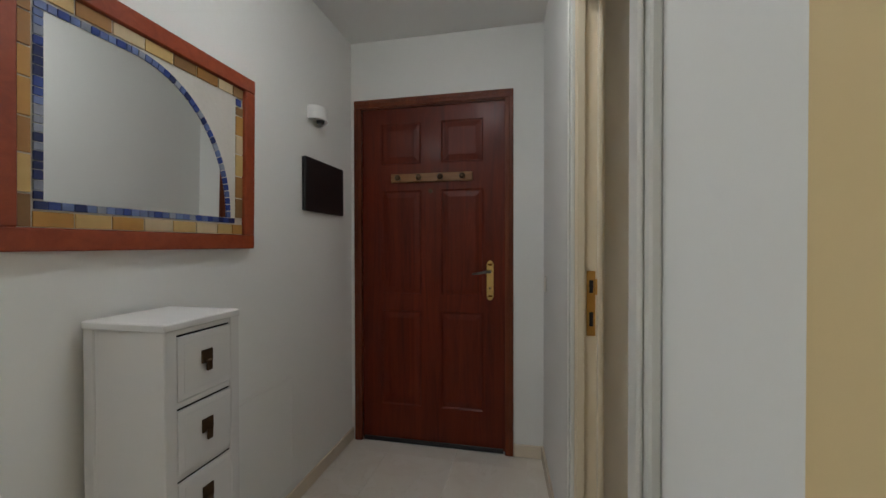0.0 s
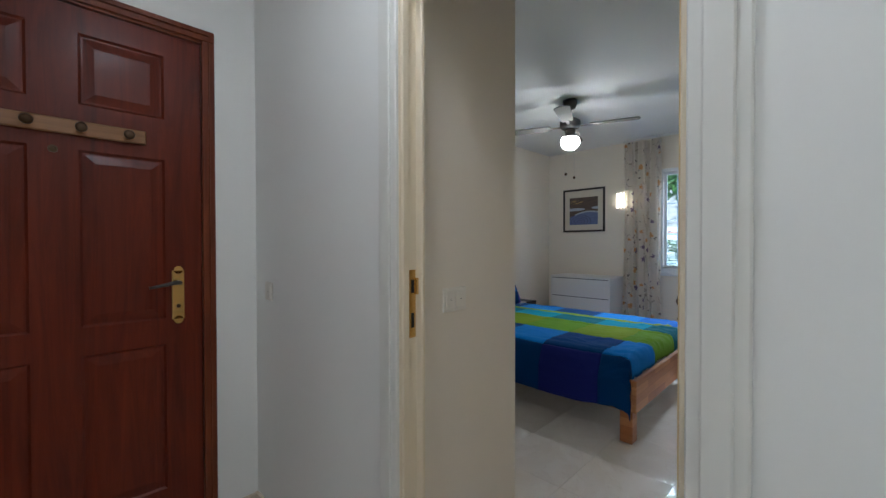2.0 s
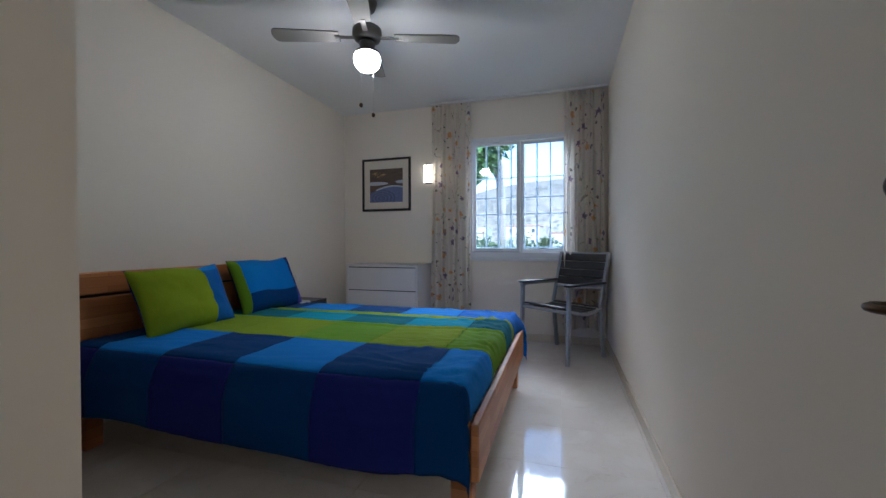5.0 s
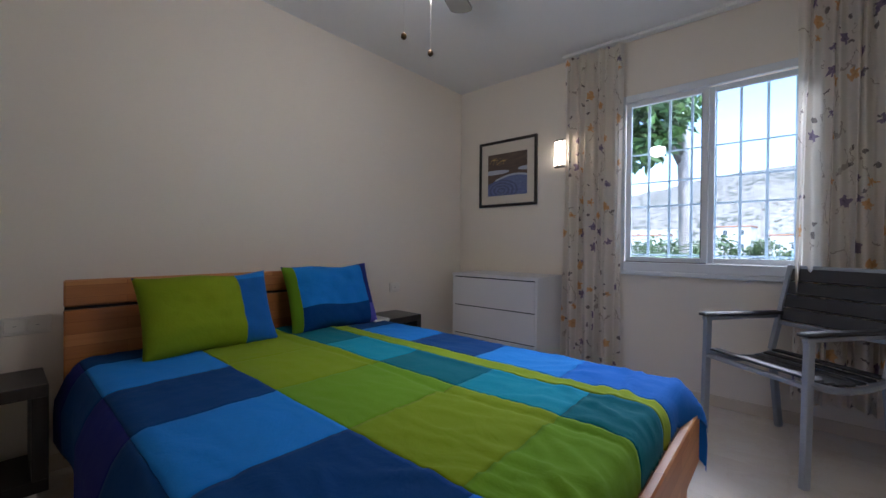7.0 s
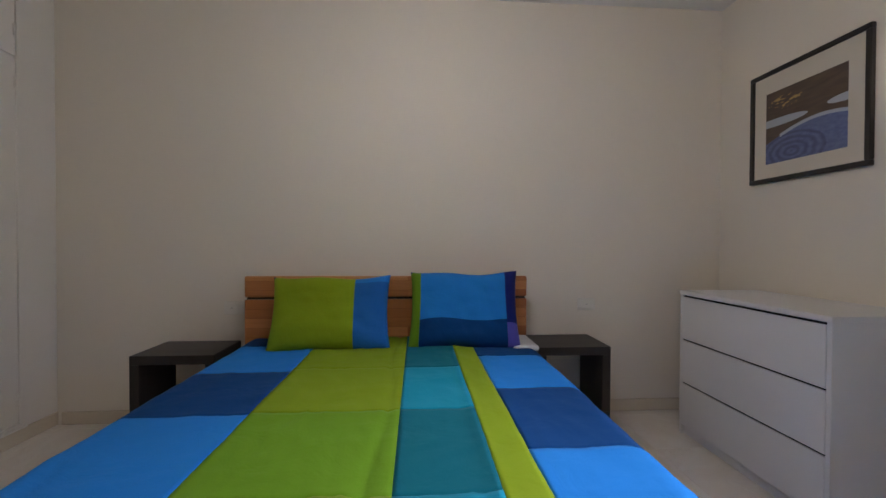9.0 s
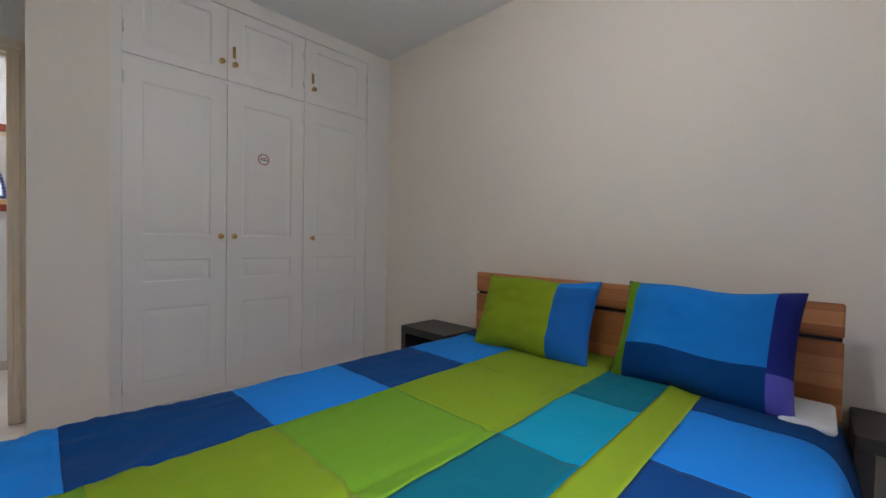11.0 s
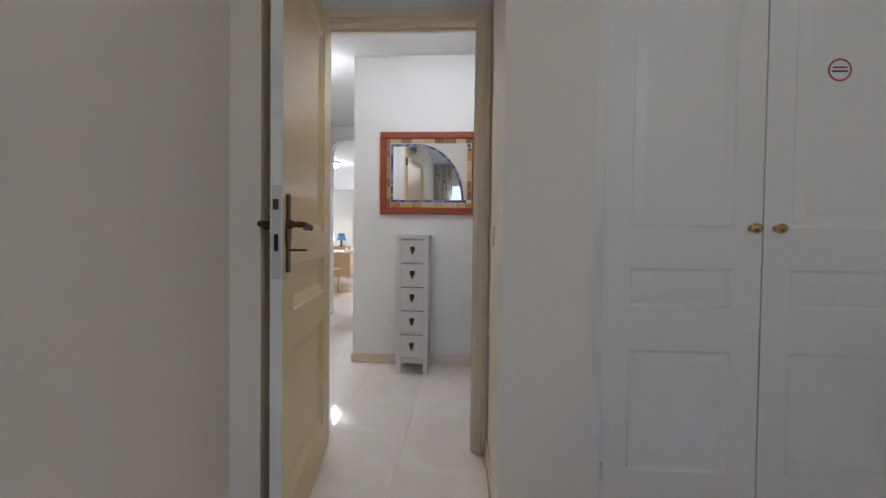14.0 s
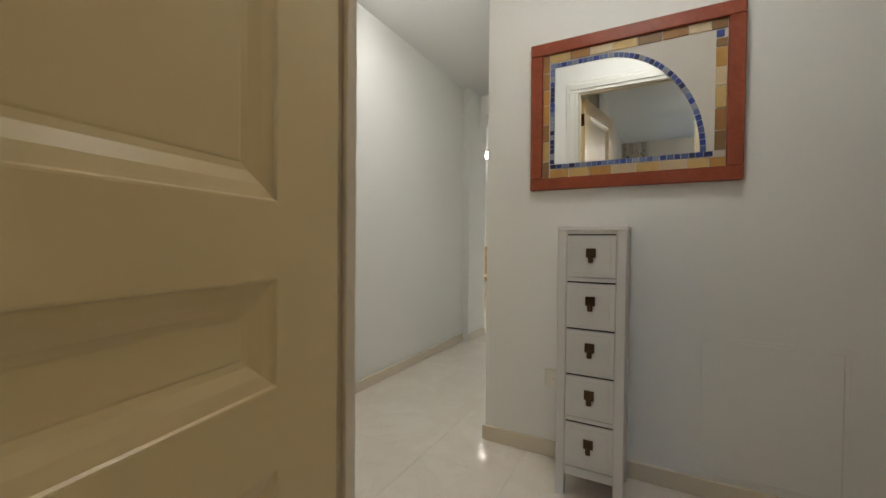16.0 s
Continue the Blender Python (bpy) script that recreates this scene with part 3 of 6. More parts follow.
structure("wall_hall_west", [((WX - 0.12, 0.37, LOW), (WX, FY, CEIL))], HALL_WALL, "white painted hall wall with an outer corner", "wall")
structure("wall_front_door", [((WX - 0.12, FY, LOW), (-0.80, FY + 0.14, CEIL)), ((0.077, FY, LOW), (HX1, FY + 0.14, CEIL)), ((-0.80, FY, 2.055), (0.077, FY + 0.14, CEIL))],
          HALL_WALL, "white painted wall round the front door", "wall")
structure("wall_hall_east", [((HX0, 0.202, LOW), (HX1, DY0 - 0.03, CEIL)), ((HX0, DY0 - 0.03, DTOP + 0.03), (HX1, DY1 + 0.03, CEIL)),
                             ((HX0, -0.50, 2.06), (HX1, 0.202, CEIL)), ((HX0, -0.69, LOW), (HX1, -0.50, CEIL))],
          HALL_WALL, "white painted wall between hall and bedroom", "wall")
EAST_SLANT = [(HX0, DY1 + 0.03), (HX0, 1.42), (NX, FY), (HX1, FY), (HX1, DY1 + 0.03)]
tagged(mesh_object("wall_hall_east_end", extrude_outline(EAST_SLANT, (0, 1), LOW, CEIL), HALL_WALL), "white painted hall wall running slightly askew to the front door", "wall", "", "structure")
structure("wall_corridor_south", [((-2.55, -0.69, LOW), (HX0, -0.57, CEIL)), ((-2.95, -0.69, LOW), (-2.55, -0.50, CEIL))], HALL_WALL, "white painted corridor wall with a shallow step", "wall")
structure("wall_corridor_north", [((-2.95, 0.37, LOW), (WX - 0.12, 0.49, CEIL))], HALL_WALL, "white painted corridor wall", "wall")
structure("wall_living_east", [((-2.95, 0.49, LOW), (-2.83, 1.7, CEIL)), ((-2.95, -3.6, LOW), (-2.83, -0.69, CEIL))], HALL_WALL, "white painted living room wall", "wall")
structure("wall_living_north", [((-9.2, 1.6, LOW), (-2.95, 1.72, CEIL))], HALL_WALL, "white painted living room wall", "wall")
structure("wall_living_south", [((-9.2, -3.72, LOW), (-2.83, -3.6, CEIL))], HALL_WALL, "white painted living room wall", "wall")
structure("wall_living_west", [((-9.32, -3.72, LOW), (-9.2, -1.4, CEIL)), ((-9.32, 1.0, LOW), (-9.2, 1.72, CEIL)), ((-9.32, -1.4, 2.2), (-9.2, 1.0, CEIL)), ((-9.32, -1.4, LOW), (-9.2, 1.0, 0.1))],
          HALL_WALL, "white painted living room wall with a wide window", "wall")
arc = [(-0.50, 2.12)] + [(-0.50 + 0.16 - 0.16 * math.cos(a * math.pi / 16), 2.12 + 0.16 * math.sin(a * math.pi / 16)) for a in range(1, 9)]
arc += [(0.21 + 0.16 * math.sin(a * math.pi / 16), 2.12 + 0.16 * math.cos(a * math.pi / 16)) for a in range(0, 9)] + [(0.37, HCEIL), (-0.50, HCEIL)]
tagged(mesh_object("arch_corridor", extrude_outline(arc, (1, 2), -2.95, -2.80), HALL_WALL), "white painted arch with rounded shoulders at the corridor's end", "arch", "", "structure")

# bedroom
structure("wall_bedroom_north", [((HX1, 3.445, LOW), (EX + 0.2, 3.6, CEIL))], WALL, "cream painted wall behind the bed", "wall")
SY = 0.553
structure("wall_bedroom_south", [((1.095, SY - 0.12, LOW), (EX + 0.14, SY, CEIL)), ((0.985, SY - 0.12, LOW), (1.095, 0.65, CEIL)), ((HX1, SY - 0.12, LOW), (0.985, SY + 0.008, CEIL))],
          WALL, "cream painted bedroom wall with a narrow pier by the door", "wall")
CY0, CY1 = 1.385, 1.668
structure("wall_closet_side", [((HX1, CY0, LOW), (1.02, CY0 + 0.08, CEIL)), ((0.90, CY0 + 0.08, LOW), (1.02, CY1, CEIL))], WALL, "cream painted wall end beside the closet", "wall")
WY0, WY1, WZ0, WZ1 = 0.875, 1.92, 0.895, 2.088
structure("wall_window", [((EX, 0.3, LOW), (EX + 0.2, WY0, CEIL)), ((EX, WY1, LOW), (EX + 0.2, 3.445, CEIL)), ((EX, WY0, LOW), (EX + 0.2, WY1, WZ0)), ((EX, WY0, WZ1), (EX + 0.2, WY1, CEIL))],
          WALL, "cream painted window wall", "wall")


# skirting
def skirting(name, lo, hi, rz=0.0, origin=None):
    ob = structure(name, [(lo, hi)], SKIRT, "low cream stone skirting", "skirting", 0.003)
    if origin:
        ob.matrix_world = pose(*origin, 0, 0, rz)
    return ob


S, SH = 0.012, 0.072
skirting("baseboard_hall_west", (WX, 0.37, 0), (WX + S, FY, SH))
skirting("baseboard_hall_corner", (WX - 1.95, 0.37 - S, 0), (WX + S, 0.37, SH))
skirting("baseboard_front", (0.126, FY - S, 0), (NX - S, FY, SH))
tagged(mesh_object("baseboard_hall_east", extrude_outline([(HX0 - S, 1.425), (NX - S, FY), (NX, FY), (HX0, 1.425)], (0, 1), 0, SH), SKIRT), "low cream stone skirting", "skirting", "", "structure")
skirting("baseboard_corridor", (-2.55, -0.57, 0), (HX0, -0.57 + S, SH))
skirting("baseboard_step", (-2.95, -0.50, 0), (-2.55, -0.50 + S, SH))
skirting("baseboard_south", (1.095 + S, SY, 0), (EX - S, SY + S, SH))
skirting("baseboard_pier", (1.095, SY, 0), (1.095 + S, 0.65 + S, SH))
skirting("baseboard_pier_side", (0.985, 0.65, 0), (1.095, 0.65 + S, SH))
skirting("baseboard_vestibule_south", (HX1, SY + 0.008, 0), (0.985, SY + 0.008 + S, SH))
skirting("baseboard_vestibule_north", (HX1, CY0 - S, 0), (1.02, CY0, SH))
skirting("baseboard_column", (1.02, CY0 - S, 0), (1.02 + S, CY1, SH))
skirting("baseboard_window", (EX - S, SY, 0), (EX, 3.445, SH))
skirting("baseboard_bed_wall", (0.97, 3.445 - S, 0), (EX - S, 3.445, SH))

# door linings and frames
lining = thing("door_lining", 0, 0, 0, 0, "ivory lacquered door lining with a rebate", "door lining", "", "structure")
for n, pieces in (("jamb", (((HX0 - 0.002, DY0 - 0.03, 0), (HX1 + 0.002, DY0, DTOP)), ((HX0 + 0.004, DY0, 0), (HX0 + 0.028, DY0 + 0.012, DTOP)))),
                  ("jamb", (((HX0 - 0.002, DY1, 0), (HX1 + 0.002, DY1 + 0.03, DTOP)), ((HX0 + 0.004, DY1 - 0.012, 0), (HX0 + 0.028, DY1, DTOP)))),
                  ("head", (((HX0 - 0.002, DY0 - 0.03, DTOP), (HX1 + 0.002, DY1 + 0.03, DTOP + 0.03)), ((HX0 + 0.004, DY0 + 0.012, DTOP - 0.012), (HX0 + 0.028, DY1 - 0.012, DTOP))))):
    bm = bmesh.new()
    for lo, hi in pieces:
        block(lo, hi, 0.002, bm)
    part(n, bm, IVORY_TRIM, lining)
casing("casing_hall", "y", DY0, DY1, DTOP, HX0, -1, 0.085, "white moulded frame round the bedroom door", TRIM)
casing("casing_bedroom", "y", 0.556, 1.304, DTOP, HX1, 1, 0.072, "ivory moulded frame round the bedroom door", IVORY_TRIM)

# bedroom door, open
LEAF_W, LEAF_T = 0.735, 0.036
door = thing("door_bedroom", 0.427, 0.589, 0, 9.3, "ivory lacquered panel door standing open into the bedroom", "door", "", "structure")
cells = [(0.135, LEAF_W - 0.115, 0.16, 0.645), (0.135, LEAF_W - 0.115, 0.755, 0.905), (0.135, LEAF_W - 0.115, 1.005, 1.88)]
bm = panelled_leaf(LEAF_W, 1.98, LEAF_T, cells, deep=None)
bmesh.ops.translate(bm, vec=(0, 0, 0.008), verts=bm.verts)
leaf = part("door_leaf", bm, LACQUER, door)
part("leaf_edge", block((LEAF_W - 0.001, 0.001, 0.009), (LEAF_W + 0.0012, LEAF_T - 0.001, 1.987), 0.0005), TRIM, door, "white painted lock edge")
bm = block((LEAF_W, 0.006, 0.875), (LEAF_W + 0.0025, 0.030, 1.145), 0.0008)
face_plate = part("lock_plate", bm, STEEL, door, "brushed steel lock face plate")
part("latch", extrude_outline(((LEAF_W, 0.011), (LEAF_W + 0.011, 0.011), (LEAF_W + 0.002, 0.025), (LEAF_W, 0.025)), (0, 1), 1.075, 1.105), OLD_BRASS, face_plate)
# black block painting the slot's inner shade; the plate isn't cut
part("bolt_slot_shade", block((LEAF_W, 0.012, 0.955), (LEAF_W + 0.004, 0.024, 1.005)), RECESS_SHADE, face_plate)
for zc in (0.89, 1.13):
    part("screw", lathe([(0.004, 0.0), (0.004, 0.001), (0.001, 0.0018)], 10, "x", (LEAF_W + 0.0025, 0.018, zc)), STEEL, face_plate)


def lever_set(out, face):
    """An antique plate with a scrolled lever and a key, on one face of the leaf."""
    cx = LEAF_W - 0.044
    outline = []
    for k in range(48):
        a = 2 * math.pi * k / 48
        zz = math.sin(a) * 0.118
        w = 0.019 + 0.005 * math.cos(zz * 52)
        outline.append((cx + w * math.copysign(abs(math.cos(a)) ** 0.5, math.cos(a)), 1.008 + zz))
    lo, hi = sorted((face, face + out * 0.006))
    plate = part("handle_plate", extrude_outline(outline, (0, 2), lo, hi), OLD_BRASS, door, "antique brass handle plate")
    prof = [(0.016, 0.004), (0.016, 0.010), (0.010, 0.016), (0.009, 0.030), (0.012, 0.034), (0.009, 0.038), (0.009, 0.046), (0.004, 0.050)]
    part("rose", lathe([(r, face + out * h) for r, h in prof], 20, "y", (cx, 0, 1.035)), OLD_BRASS, plate, "", True)
    y = face + out * 0.043
    pts = [(cx, y, 1.035), (cx - 0.02, y, 1.036), (cx - 0.038, y, 1.034), (cx - 0.052, y, 1.029), (cx - 0.066, y, 1.027), (cx - 0.08, y, 1.031), (cx - 0.094, y, 1.034), (cx - 0.108, y, 1.029), (cx - 0.118, y, 1.02)]
    part("lever", tube(pts, [0.008, 0.0085, 0.012, 0.012, 0.007, 0.006, 0.008, 0.010, 0.004], 12), OLD_BRASS, plate, "", True)
    return plate, cx


front_plate, kx = lever_set(1, LEAF_T)
part("key", tube([(kx, LEAF_T + 0.004, 0.958), (kx, LEAF_T + 0.03, 0.958)], 0.0035, 8), OLD_BRASS, front_plate)
bow = [(kx + 0.016 * math.cos(a * math.pi / 8), LEAF_T + 0.042 + 0.014 * math.sin(a * math.pi / 8), 0.958) for a in range(17)]
part("key_bow", tube(bow, 0.003, 8), OLD_BRASS, front_plate, "", True)
lever_set(-1, 0.0)
for zc in (0.24, 1.04, 1.83):
    part("hinge", lathe([(0.0075, zc - 0.045), (0.0075, zc + 0.045)], 12, "z", (-0.004, LEAF_T * 0.5 - 0.02, 0)), OLD_BRASS, door, "dark antique brass butt hinge", True)
    part("hinge_leaf", block((-0.0012, 0.0, zc - 0.043), (0.0, LEAF_T - 0.004, zc + 0.043)), OLD_BRASS, door, "dark antique brass hinge leaf")

strike = thing("strike_plate", 0.388, DY1, 0, 0, "brass strike plate let into the door lining", "strike plate")
part("plate", block((-0.004, -0.0025, 0.925), (0.022, 0.0, 1.13), 0.0006), BRASS, strike)
part("lip", block((0.02, -0.010, 1.055), (0.034, -0.001, 1.105), 0.001), BRASS, strike)
# both holes are black blocks on the plate, painted as shade
part("latch_hole_shade", block((0.004, -0.003, 1.06), (0.016, -0.001, 1.1)), RECESS_SHADE, strike)
part("bolt_hole_shade", block((0.004, -0.003, 0.955), (0.016, -0.001, 1.0)), RECESS_SHADE, strike)

# second door in the hall, closed
structure("door_lining_closed", [((HX0 - 0.002, 0.172, 0), (HX1, 0.202, 2.06)), ((HX0 - 0.002, -0.50, 0), (HX1, -0.47, 2.06)), ((HX0 - 0.002, -0.47, 2.03), (HX1, 0.172, 2.06))], LACQUER, "ivory lacquered door lining", "door lining", 0.002)
casing("casing_closed_door", "y", -0.47, 0.172, 2.03, HX0, -1, 0.085, "ivory moulded frame round a closed hall door", LACQUER)
closed = thing("door_hall", HX0 + 0.05, -0.468, 0.006, 90, "ivory lacquered panel door, closed", "door", "", "structure")
part("door_leaf", panelled_leaf(0.638, 2.02, 0.036, [(0.12, 0.518, 0.16, 0.66), (0.12, 0.518, 0.765, 0.925), (0.12, 0.518, 1.03, 1.88)], deep=None), LACQUER, closed)

# front door
front = thing("front_door", -0.80, FY + 0.01, 0.0, 0, "dark mahogany panelled front door, closed", "door", "", "structure")
DW = 0.877
fc = []
for u0, u1 in ((0.125, 0.375), (0.50, 0.75)):
    fc += [(u0, u1, 0.22, 0.80), (u0, u1, 0.90, 1.53), (u0, u1, 1.69, 1.94)]
bm = panelled_leaf(DW, 2.03, 0.045, fc, rim=0.03, deep=0.007, rise=0.006)
bmesh.ops.translate(bm, vec=(0, 0.0, 0.012), verts=bm.verts)
bmesh.ops.scale(bm, vec=(1, -1, 1), verts=bm.verts)
bmesh.ops.translate(bm, vec=(0, 0.045, 0), verts=bm.verts)
part("door_leaf", bm, MAHOGANY, front)
hp = part("handle_plate", block((DW - 0.108, -0.008, 0.905), (DW - 0.064, 0.0, 1.105), 0.003), BRASS, front, "polished brass handle plate")
for zc in (0.905, 1.105):
    part("plate_end", lathe([(0.016, -0.008), (0.016, 0.0)], 16, "y", (DW - 0.086, 0, zc)), BRASS, hp)
hx = DW - 0.086
part("lever", tube([(hx, -0.004, 1.055), (hx, -0.04, 1.055), (hx - 0.02, -0.045, 1.056), (hx - 0.05, -0.045, 1.05), (hx - 0.075, -0.045, 1.046), (hx - 0.1, -0.045, 1.042)], [0.009, 0.008, 0.008, 0.007, 0.006, 0.005], 12), NICKEL, hp, "satin nickel lever", True)
part("keyhole", lathe([(0.008, -0.010), (0.008, -0.007)], 14, "y", (hx, 0, 0.96)), OLD_BRASS, hp)
part("peephole", lathe([(0.013, -0.004), (0.013, 0.0), (0.006, -0.006)], 16, "y", (0.435, 0, 1.535)), OLD_BRASS, front, "small dull brass peephole")
part("weather_strip", block((0.01, -0.012, 0.003), (DW - 0.01, 0.0, 0.028), 0.002), BLACK, front, "black draught strip")
rack = thing("coat_rack", -0.61, FY + 0.004, 1.615, 0, "brass-toned coat rack with four knobs on the front door", "coat rack")
part("board", block((0.0, -0.010, -0.026), (0.50, 0.0, 0.026), 0.004), timber("rack_wood", (0.18, 0.075, 0.02), (0.30, 0.14, 0.045), 0, 0.35), rack)
for k in range(4):
    part("knob", lathe([(0.008, -0.01), (0.007, -0.03), (0.016, -0.042), (0.017, -0.052), (0.010, -0.060)], 16, "y", (0.055 + k * 0.13, 0, -0.004)), OLD_BRASS, rack, "", True)
casing("casing_front_door", "x", -0.80, 0.077, 2.052, FY, -1, 0.047, "mahogany moulded frame round the front door", MAHOGANY_FRAME)
structure("front_door_lining", [((-0.81, FY - 0.002, 0), (-0.80, FY + 0.1, 2.055)), ((0.077, FY - 0.002, 0), (0.087, FY + 0.1, 2.055)), ((-0.80, FY - 0.002, 2.045), (0.077, FY + 0.1, 2.06))], MAHOGANY_FRAME, "mahogany door lining", "door lining")

# ---------- window ----------
win = thing("window_bedroom", EX, 0, 0, 0, "white aluminium sliding window with two panes", "window", "", "structure")
bm = bmesh.new()
for lo, hi in (((-0.012, WY0 - 0.03, WZ0 - 0.045), (0.02, WY0 + 0.02, WZ1 + 0.03)), ((-0.012, WY1 - 0.02, WZ0 - 0.045), (0.02, WY1 + 0.03, WZ1 + 0.03)),
               ((-0.012, WY0 + 0.02, WZ1 - 0.02), (0.02, WY1 - 0.02, WZ1 + 0.03)), ((-0.014, WY0 + 0.02, WZ0 - 0.045), (0.02, WY1 - 0.02, WZ0 + 0.018))):
    block(lo, hi, 0.004, bm)
part("window_frame", bm, ALU, win)
part("window_sill", block((-0.03, WY0 - 0.05, WZ0 - 0.075), (0.05, WY1 + 0.05, WZ0 - 0.045), 0.006), ALU, win)


def sash(y0, y1, x):
    bm = bmesh.new()
    z0, z1, w = WZ0 + 0.018, WZ1 - 0.012, 0.036
    for lo, hi in (((x, y0, z0), (x + 0.026, y0 + w, z1)), ((x, y1 - w, z0), (x + 0.026, y1, z1)), ((x, y0 + w, z0), (x + 0.026, y1 - w, z0 + 0.036)), ((x, y0 + w, z1 - w), (x + 0.026, y1 - w, z1))):
        block(lo, hi, 0.003, bm)
    s = part("sash", bm, ALU, win)
    g = part("pane", block((x + 0.011, y0 + w, z0 + 0.036), (x + 0.015, y1 - w, z1 - w)), GLASS, s, "clear window glass")
    g.visible_shadow = False
    part("gasket", block((x - 0.001, y0 + w, z0 + 0.036), (x + 0.012, y0 + w + 0.004, z1 - w)), BLACK, s)
    if x < 0.04:
        for za, zb in ((z0 - 0.005, z0 + 0.004), (z1 - 0.003, z1 + 0.007)):
            part("gasket", block((x - 0.008, y0 + 0.004, za), (x + 0.002, y1 - 0.002, zb)), BLACK, s)


sash(1.393, WY1 - 0.02, 0.022)
sash(WY0 + 0.02, 1.398, 0.052)
part("reveal", block((0.02, WY0, WZ0 - 0.002), (0.2, WY1, WZ0 + 0.006)), ALU, win)

grille = thing("window_grille", EX + 0.15, 0, 0, 0, "pale painted iron window grille", "window grille")
for z in (0.963, 1.319, 1.497, 1.71):
    part("crossbar", block((-0.004, WY0, z - 0.006), (0.004, WY1, z + 0.006), 0.001), IRON, grille)
for k in range(7):
    y = 0.96 + k * 0.136
    part("bar", block((-0.007, y - 0.008, WZ0 + 0.006), (0.007, y + 0.008, WZ1), 0.001), IRON, grille)

# living room window
lw = thing("window_living", -9.22, -0.2, 0, 0, "wide white living room window", "window", "", "structure")
bm = bmesh.new()
for y in (-1.2, -0.02, 1.17):
    block((-0.03, y, 0.1), (0.03, y + 0.04, 2.2), 0, bm)
block((-0.03, -1.2, 2.16), (0.03, 1.2, 2.2), 0, bm)
part("window_frame", bm, ALU, lw)


# ---------- bed ----------
BX0, BX1, BY0, BY1, BZ = 2.045, 3.615, 1.24, 3.283, 0.507
bed = thing("bed", BX0, BY0, 0, 0, "oiled beech double bed with a slotted headboard", "bed")
BW, BL = BX1 - BX0, BY1 - BY0
part("headboard", block((0.0, BL, 0.10), (BW, BL + 0.026, 0.728), 0.005), BEECH, bed)
part("headboard_plank", block((0.0, BL, 0.742), (BW, BL + 0.026, 0.857), 0.006), BEECH, bed)
# dark strip added behind the slot, standing in for the shade in it
part("slot_shade_strip", block((0.004, BL + 0.0262, 0.70), (BW - 0.004, BL + 0.034, 0.78)), BLACKWOOD, bed)
for x in (0.12, BW - 0.17):
    part("headboard_batten", block((x, BL + 0.026, 0.2), (x + 0.05, BL + 0.05, 0.699), 0.003), BEECH, bed)
part("footboard", block((0.0, 0.0, 0.205), (BW, 0.03, 0.40), 0.005), BEECH, bed)
part("side_rail", block((0.0, 0.032, 0.205), (0.03, BL, 0.40), 0.005), BEECH, bed)
part("side_rail", block((BW - 0.03, 0.032, 0.205), (BW, BL, 0.40), 0.005), BEECH, bed)
for x in (0.032, BW - 0.112):
    for y in (0.032, BL - 0.11):
        part("leg", block((x, y, 0), (x + 0.08, y + 0.075, 0.30), 0.004), BEECH, bed)
mattress = tagged(mesh_object("mattress", block((BX0 + 0.035, BY0 + 0.045, 0.25), (BX1 - 0.035, BY1 - 0.01, BZ - 0.012), 0.04, seg=3), SHEET), "white sheeted double mattress in the bed frame", "mattress")


